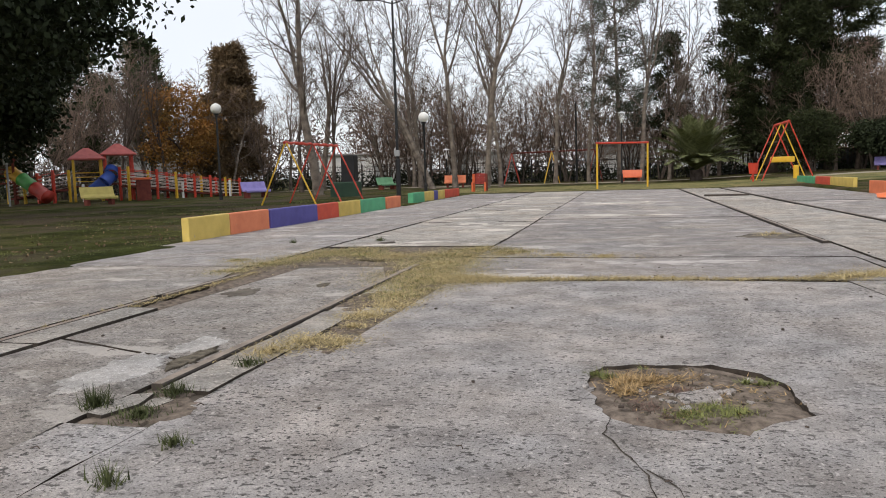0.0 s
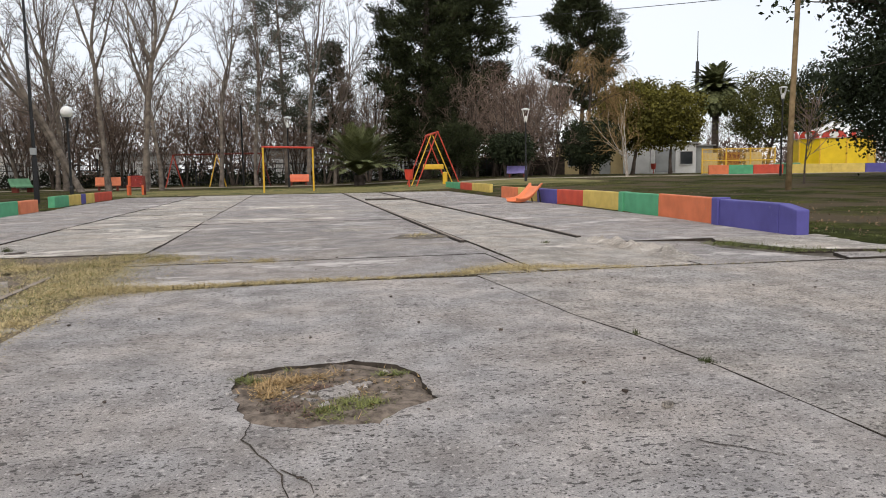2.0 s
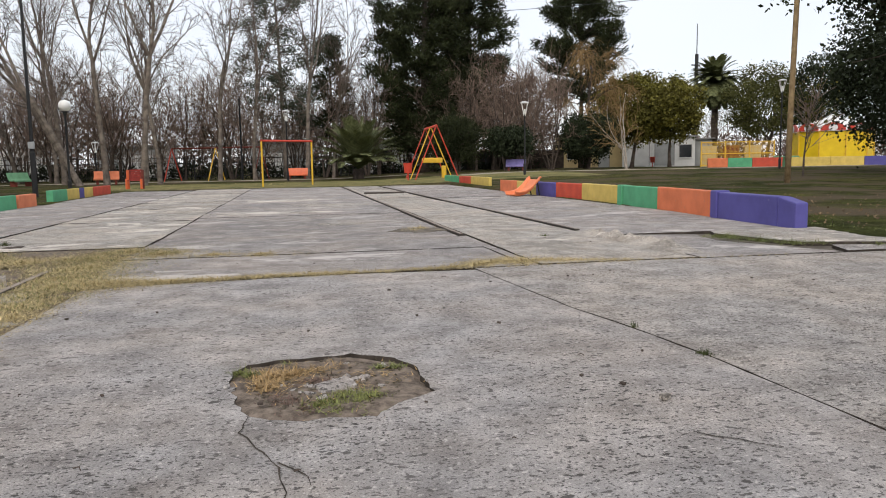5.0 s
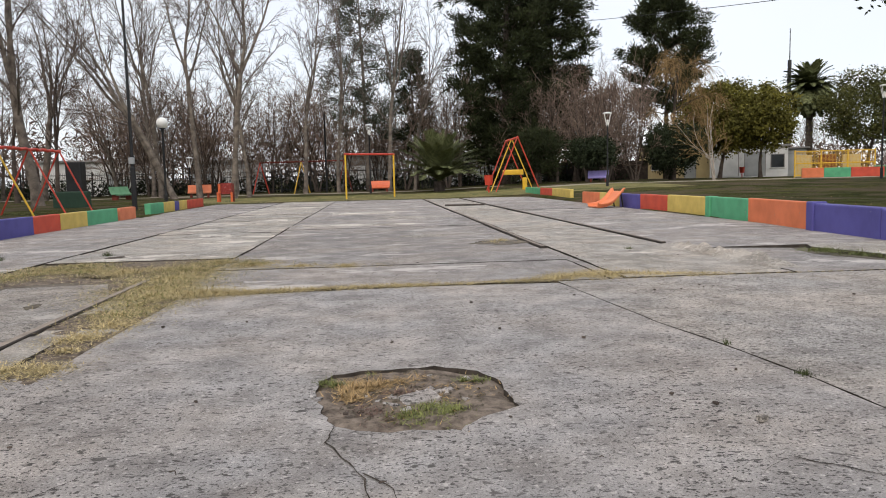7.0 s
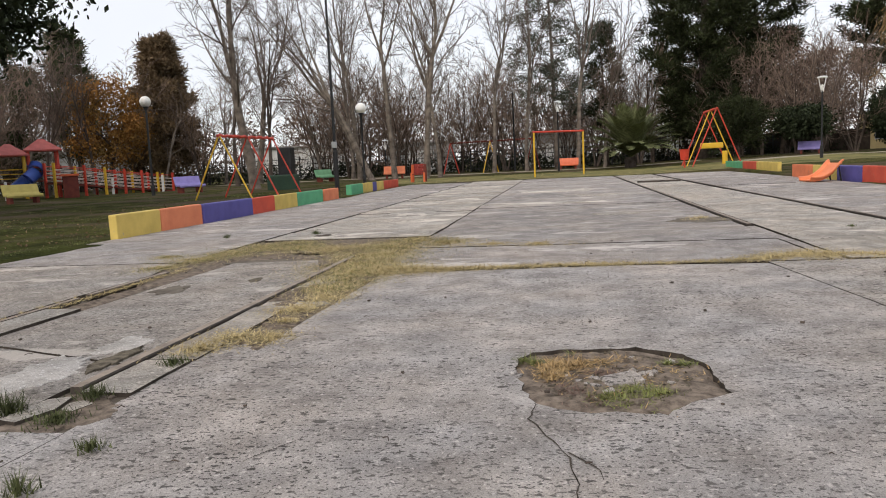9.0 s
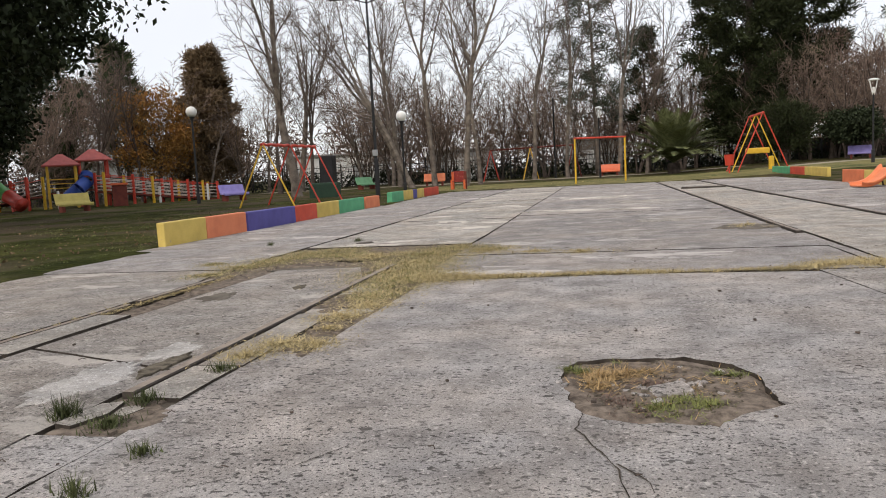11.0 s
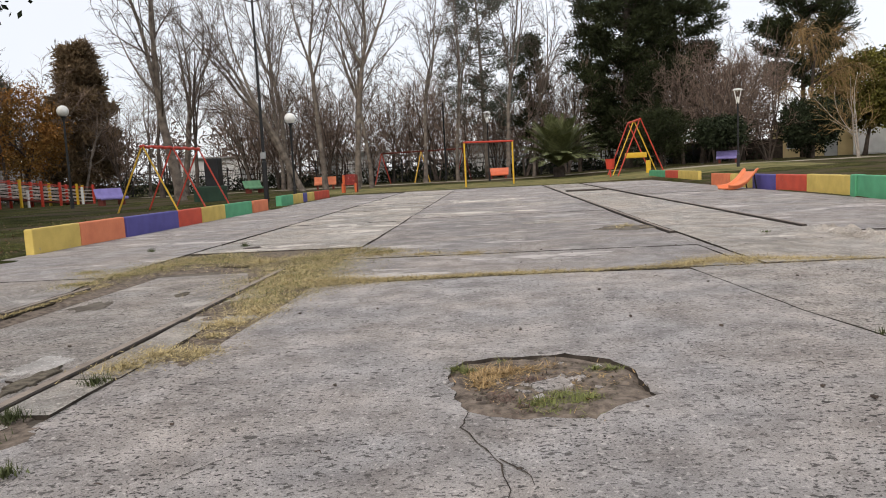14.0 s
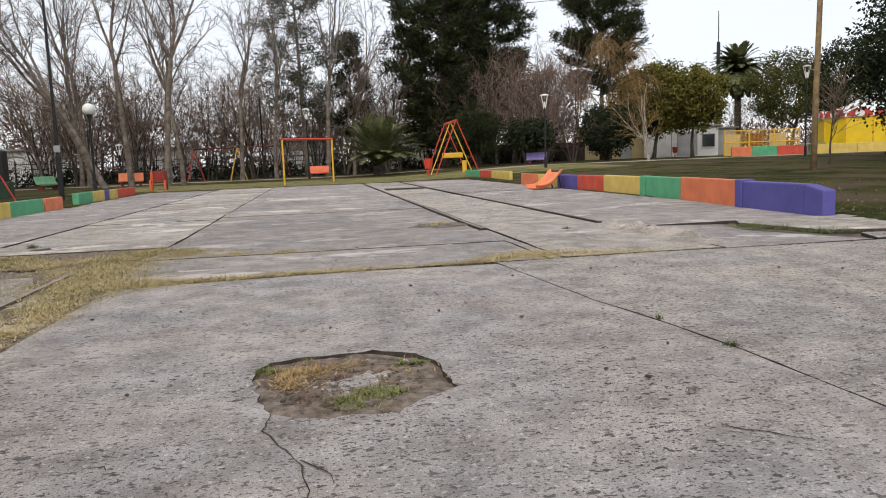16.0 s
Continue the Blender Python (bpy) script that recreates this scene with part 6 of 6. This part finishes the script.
# ---- fence along the street ----
def fence():
    t = thing("iron_fence", (0, 0, 0), "black iron bar fence along the park edge", "fence")
    run = [(-44, 49.5), (-20, 62.5), (14, 68.5), (30, 76)]
    panel = None
    for (xa, ya), (xb, yb) in zip(run, run[1:]):
        ln = math.hypot(xb - xa, yb - ya)
        n = round(ln / 2.5)
        ang = math.degrees(math.atan2(yb - ya, xb - xa))
        for k in range(n):
            x, y = xa + (xb - xa) * k / n, ya + (yb - ya) * k / n
            if panel is None:
                g = Geo()
                for z in (0.25, 1.35, 1.75):
                    g.box((0, -0.02, z), (2.5, 0.02, z + 0.05))
                for j in range(18):
                    g.box((0.1 + j * 0.135, -0.012, 0.1), (0.124 + j * 0.135, 0.012, 1.95))
                panel = g.mesh("bar_panel", BLACK)
                post = Geo().soft_box((-0.05, -0.05, -0.1), (0.05, 0.05, 2.05), 0.01).mesh("post", BLACK)
            for nm, me in (("bar_panel", panel), ("post", post)):
                ob = new(nm, me)
                ob.parent = t
                ob.matrix_local = pose(x, y, 0, 0, 0, ang)
                if nm == "bar_panel":
                    tagged(ob, kind="stuff")


fence()


# ---- buildings ----
def house(x, y, rz, w, d, h, wall, roof, openings, label, z=None):
    """openings: (along, sill, width, height, door?). Front faces -y."""
    t = thing("house", (x, y, height(x, y) if z is None else z), label, "building", "street buildings", rz)
    g = Geo()
    g.box((-w / 2, -d / 2, -0.3), (w / 2, d / 2, h))
    part("wall", g, wall, t)
    part("roof", Geo().box((-w / 2 - 0.2, -d / 2 - 0.25, h + 0.002), (w / 2 + 0.2, d / 2 + 0.2, h + 0.16)), roof, t)
    for cx, sill, ow, oh, door in openings:
        nm = "door" if door else "window"
        win = part(nm, Geo().box((cx - ow / 2, -d / 2 - 0.03, sill), (cx + ow / 2, -d / 2 - 0.004, sill + oh)), WHITE if door == 2 else GREYWALL if door else GLASS_DARK, t)
        fr = Geo()
        for a, b, c, e in ((cx - ow / 2 - 0.07, cx - ow / 2, sill, sill + oh), (cx + ow / 2, cx + ow / 2 + 0.07, sill, sill + oh), (cx - ow / 2 - 0.07, cx + ow / 2 + 0.07, sill + oh, sill + oh + 0.07)):
            fr.box((a, -d / 2 - 0.05, c), (b, -d / 2 - 0.003, e))
        part("frame", fr, TILE, win)
        if not door:
            part("sill", Geo().box((cx - ow / 2 - 0.1, -d / 2 - 0.1, sill - 0.06), (cx + ow / 2 + 0.1, -d / 2 - 0.003, sill)), WHITE, win)
    return t


house(37.4, 72.0, -26, 7.0, 6, 2.9, WHITE, TILE, ((-2.0, 0.1, 2.2, 2.3, 2), (0.6, 0.1, 1.8, 2.2, 1), (2.6, 0.9, 1.1, 1.2, 0)), "white low house with a wide garage door")
house(31.6, 76.0, -24, 7.0, 6, 3.2, BUFF, TILE, ((-1.5, 0.9, 1.4, 1.2, 0), (1.5, 0.0, 1.0, 2.1, 1)), "buff plastered house behind the trees")
house(42.5, 72.5, -35, 3.0, 5, 2.7, GREYWALL, TILE, ((0, 0.0, 2.0, 2.2, 1),), "small grey garage with a dark opening")
house(-26.3, 74.0, 16, 9.0, 6, 3.1, WHITE, TILE, ((1.6, 0.0, 1.0, 2.1, 1),), "white building behind the fence")
house(-14.5, 77.5, 8, 7.0, 6, 3.0, GREYWALL, TILE, ((0, 0.0, 2.6, 2.3, 2),), "grey rendered building behind the thicket")
house(-1.0, 80.5, 6, 6.0, 6, 3.4, GREYWALL, TILE, ((-0.5, 0.0, 2.6, 2.4, 2),), "pale low building seen through bare trees")
house(14.0, 84.0, 0, 12.0, 6, 3.2, GREYWALL, TILE, ((-4, 0.9, 1.6, 1.3, 0), (0.5, 0.0, 1.1, 2.1, 1), (3.8, 0.9, 1.6, 1.3, 0)), "grey low building behind the conifers")
house(-44.0, 62.0, 30, 12.0, 6, 3.2, GREYWALL, TILE, ((-3, 0.9, 1.6, 1.3, 0), (2, 0.0, 1.1, 2.1, 1)), "grey low building beyond the play area")
WOODFENCE = mat("dark_boards", (0.07, 0.055, 0.045), (0.035, 0.028, 0.024), 3, 0.9, bump=0.3)
low_brick = Geo().box((-5, -0.1, -0.2), (5, 0.1, 1.9))
single("boundary_wall", low_brick, WOODFENCE, "dark wooden board wall beside the street", "wall", at=(21.5, 71, 0.3), rz=-8)

# colour-block wall, yellow mesh fence and carousel booth
fw = thing("low_wall", (38.5, 50.6, 0.38), "distant low wall in orange, green, red, yellow and violet blocks", "low wall", "painted low walls", -21)
q = -7.1
for m, ln in ((ORANGE, 1.5), (GREEN, 1.8), (RED, 2.4), (YELLOW, 3.2), (YELLOW, 2.4), (PURPLE, 3.2), (ORANGE, 3.0)):
    part("painted_block", Geo().soft_box((q, -0.15, -0.1), (q + ln - 0.02, 0.15, 0.72), 0.025), m, fw, m.name.replace("_", " ") + " block")
    q += ln


def mesh_fence():
    t = thing("mesh_fence", (36.2, 55.8, 0.38), "yellow steel mesh fence round a small ride", "fence", "", -22)
    for k in range(4):
        part("post", Geo().tube([(-2.9 + 1.9 * k, 0, -0.1), (-2.9 + 1.9 * k, 0, 2.15)], 0.055, 8), S_YELLOW, t)
    for z in (0.15, 1.1, 2.05):
        part("rail", Geo().tube([(-2.9, 0, z), (2.8, 0, z)], 0.04, 6), S_YELLOW, t)
    g = Geo()
    for k in range(58):
        g.box((-2.9 + 0.1 * k, -0.008, 0.15), (-2.882 + 0.1 * k, 0.008, 2.05))
    for k in range(19):
        g.box((-2.9, -0.008, 0.15 + 0.1 * k), (2.8, 0.008, 0.166 + 0.1 * k))
    part("mesh_panel", g, PL_YELLOW, t)
    for k in range(3):
        part("back_panel", Geo().soft_box((-2.6 + 1.8 * k, 2.2, 0.0), (-1.3 + 1.8 * k, 2.3, 1.8), 0.02), BRICKRED if k == 1 else BUFF, t)
    return t


mesh_fence()


def booth():
    t = thing("carousel_booth", (43.8, 54.3, 0.36), "yellow panelled carousel booth with a red and white scalloped roof", "carousel", "", -38)
    n, r = 10, 3.0
    for k in range(n):
        a0, a1 = 2 * math.pi * k / n, 2 * math.pi * (k + 1) / n
        p, q_ = Vector((r * math.cos(a0), r * math.sin(a0), 0)), Vector((r * math.cos(a1), r * math.sin(a1), 0))
        o = (p + q_).normalized() * 0.05
        g = Geo().add((p, q_, q_ + Vector((0, 0, 2.75)), p + Vector((0, 0, 2.75)), p - o, q_ - o, q_ - o + Vector((0, 0, 2.75)), p - o + Vector((0, 0, 2.75))), ((0, 1, 2, 3), (7, 6, 5, 4), (0, 4, 5, 1), (1, 5, 6, 2), (2, 6, 7, 3), (3, 7, 4, 0)))
        part("side_panel", g, BRIGHTYEL, t)
        part("post", Geo().tube([p * 1.01, p * 1.01 + Vector((0, 0, 2.8))], 0.06, 6), S_YELLOW, t)
        c = Geo()
        mid_ = (p + q_) / 2
        u = (q_ - p).normalized()
        w = (q_ - p).length / 2
        arc = [mid_ * 1.06 + u * w * math.cos(b) * 0.98 + Vector((0, 0, 2.8 + 0.62 * math.sin(b))) for b in [math.pi * i / 10 for i in range(11)]]
        inner = [v_ - o * 1.2 for v_ in arc]
        c.add(arc + inner, [tuple(range(11)), tuple(range(21, 10, -1))] + [(i, i + 11, i + 12, i + 1) for i in range(10)])
        sc = part("scallop", c, PL_RED if k % 2 else S_RED, t, "red rounded crest panel")
        m_ = Geo()
        cc = mid_ * 1.085 + Vector((0, 0, 3.02))
        disc = [cc + u * 0.34 * math.cos(b) + Vector((0, 0, 0.26 * math.sin(b))) for b in [2 * math.pi * i / 12 for i in range(12)]]
        m_.add(disc + [v_ - o * 0.5 for v_ in disc], [tuple(range(12)), tuple(range(23, 11, -1))] + [(i, 12 + i, 12 + (i + 1) % 12, (i + 1) % 12) for i in range(12)])
        part("medallion", m_, WHITE, sc)
    part("roof", Geo().lathe([(r * 1.02, 2.76), (r * 0.6, 3.5), (0.3, 4.0), (0.1, 4.2)], n=20), WHITE, t, "white cone canopy")
    return t


booth()
pt = thing("picnic_table", (34.3, 47.0, 0.38), "pale green concrete table with dark seats", "table")
part("tabletop", Geo().soft_box((-0.8, -0.35, 0.7), (0.8, 0.35, 0.8), 0.03), PALEGREEN, pt)
part("pedestal", Geo().soft_box((-0.2, -0.15, -0.05), (0.2, 0.15, 0.7), 0.03), PALEGREEN, pt)
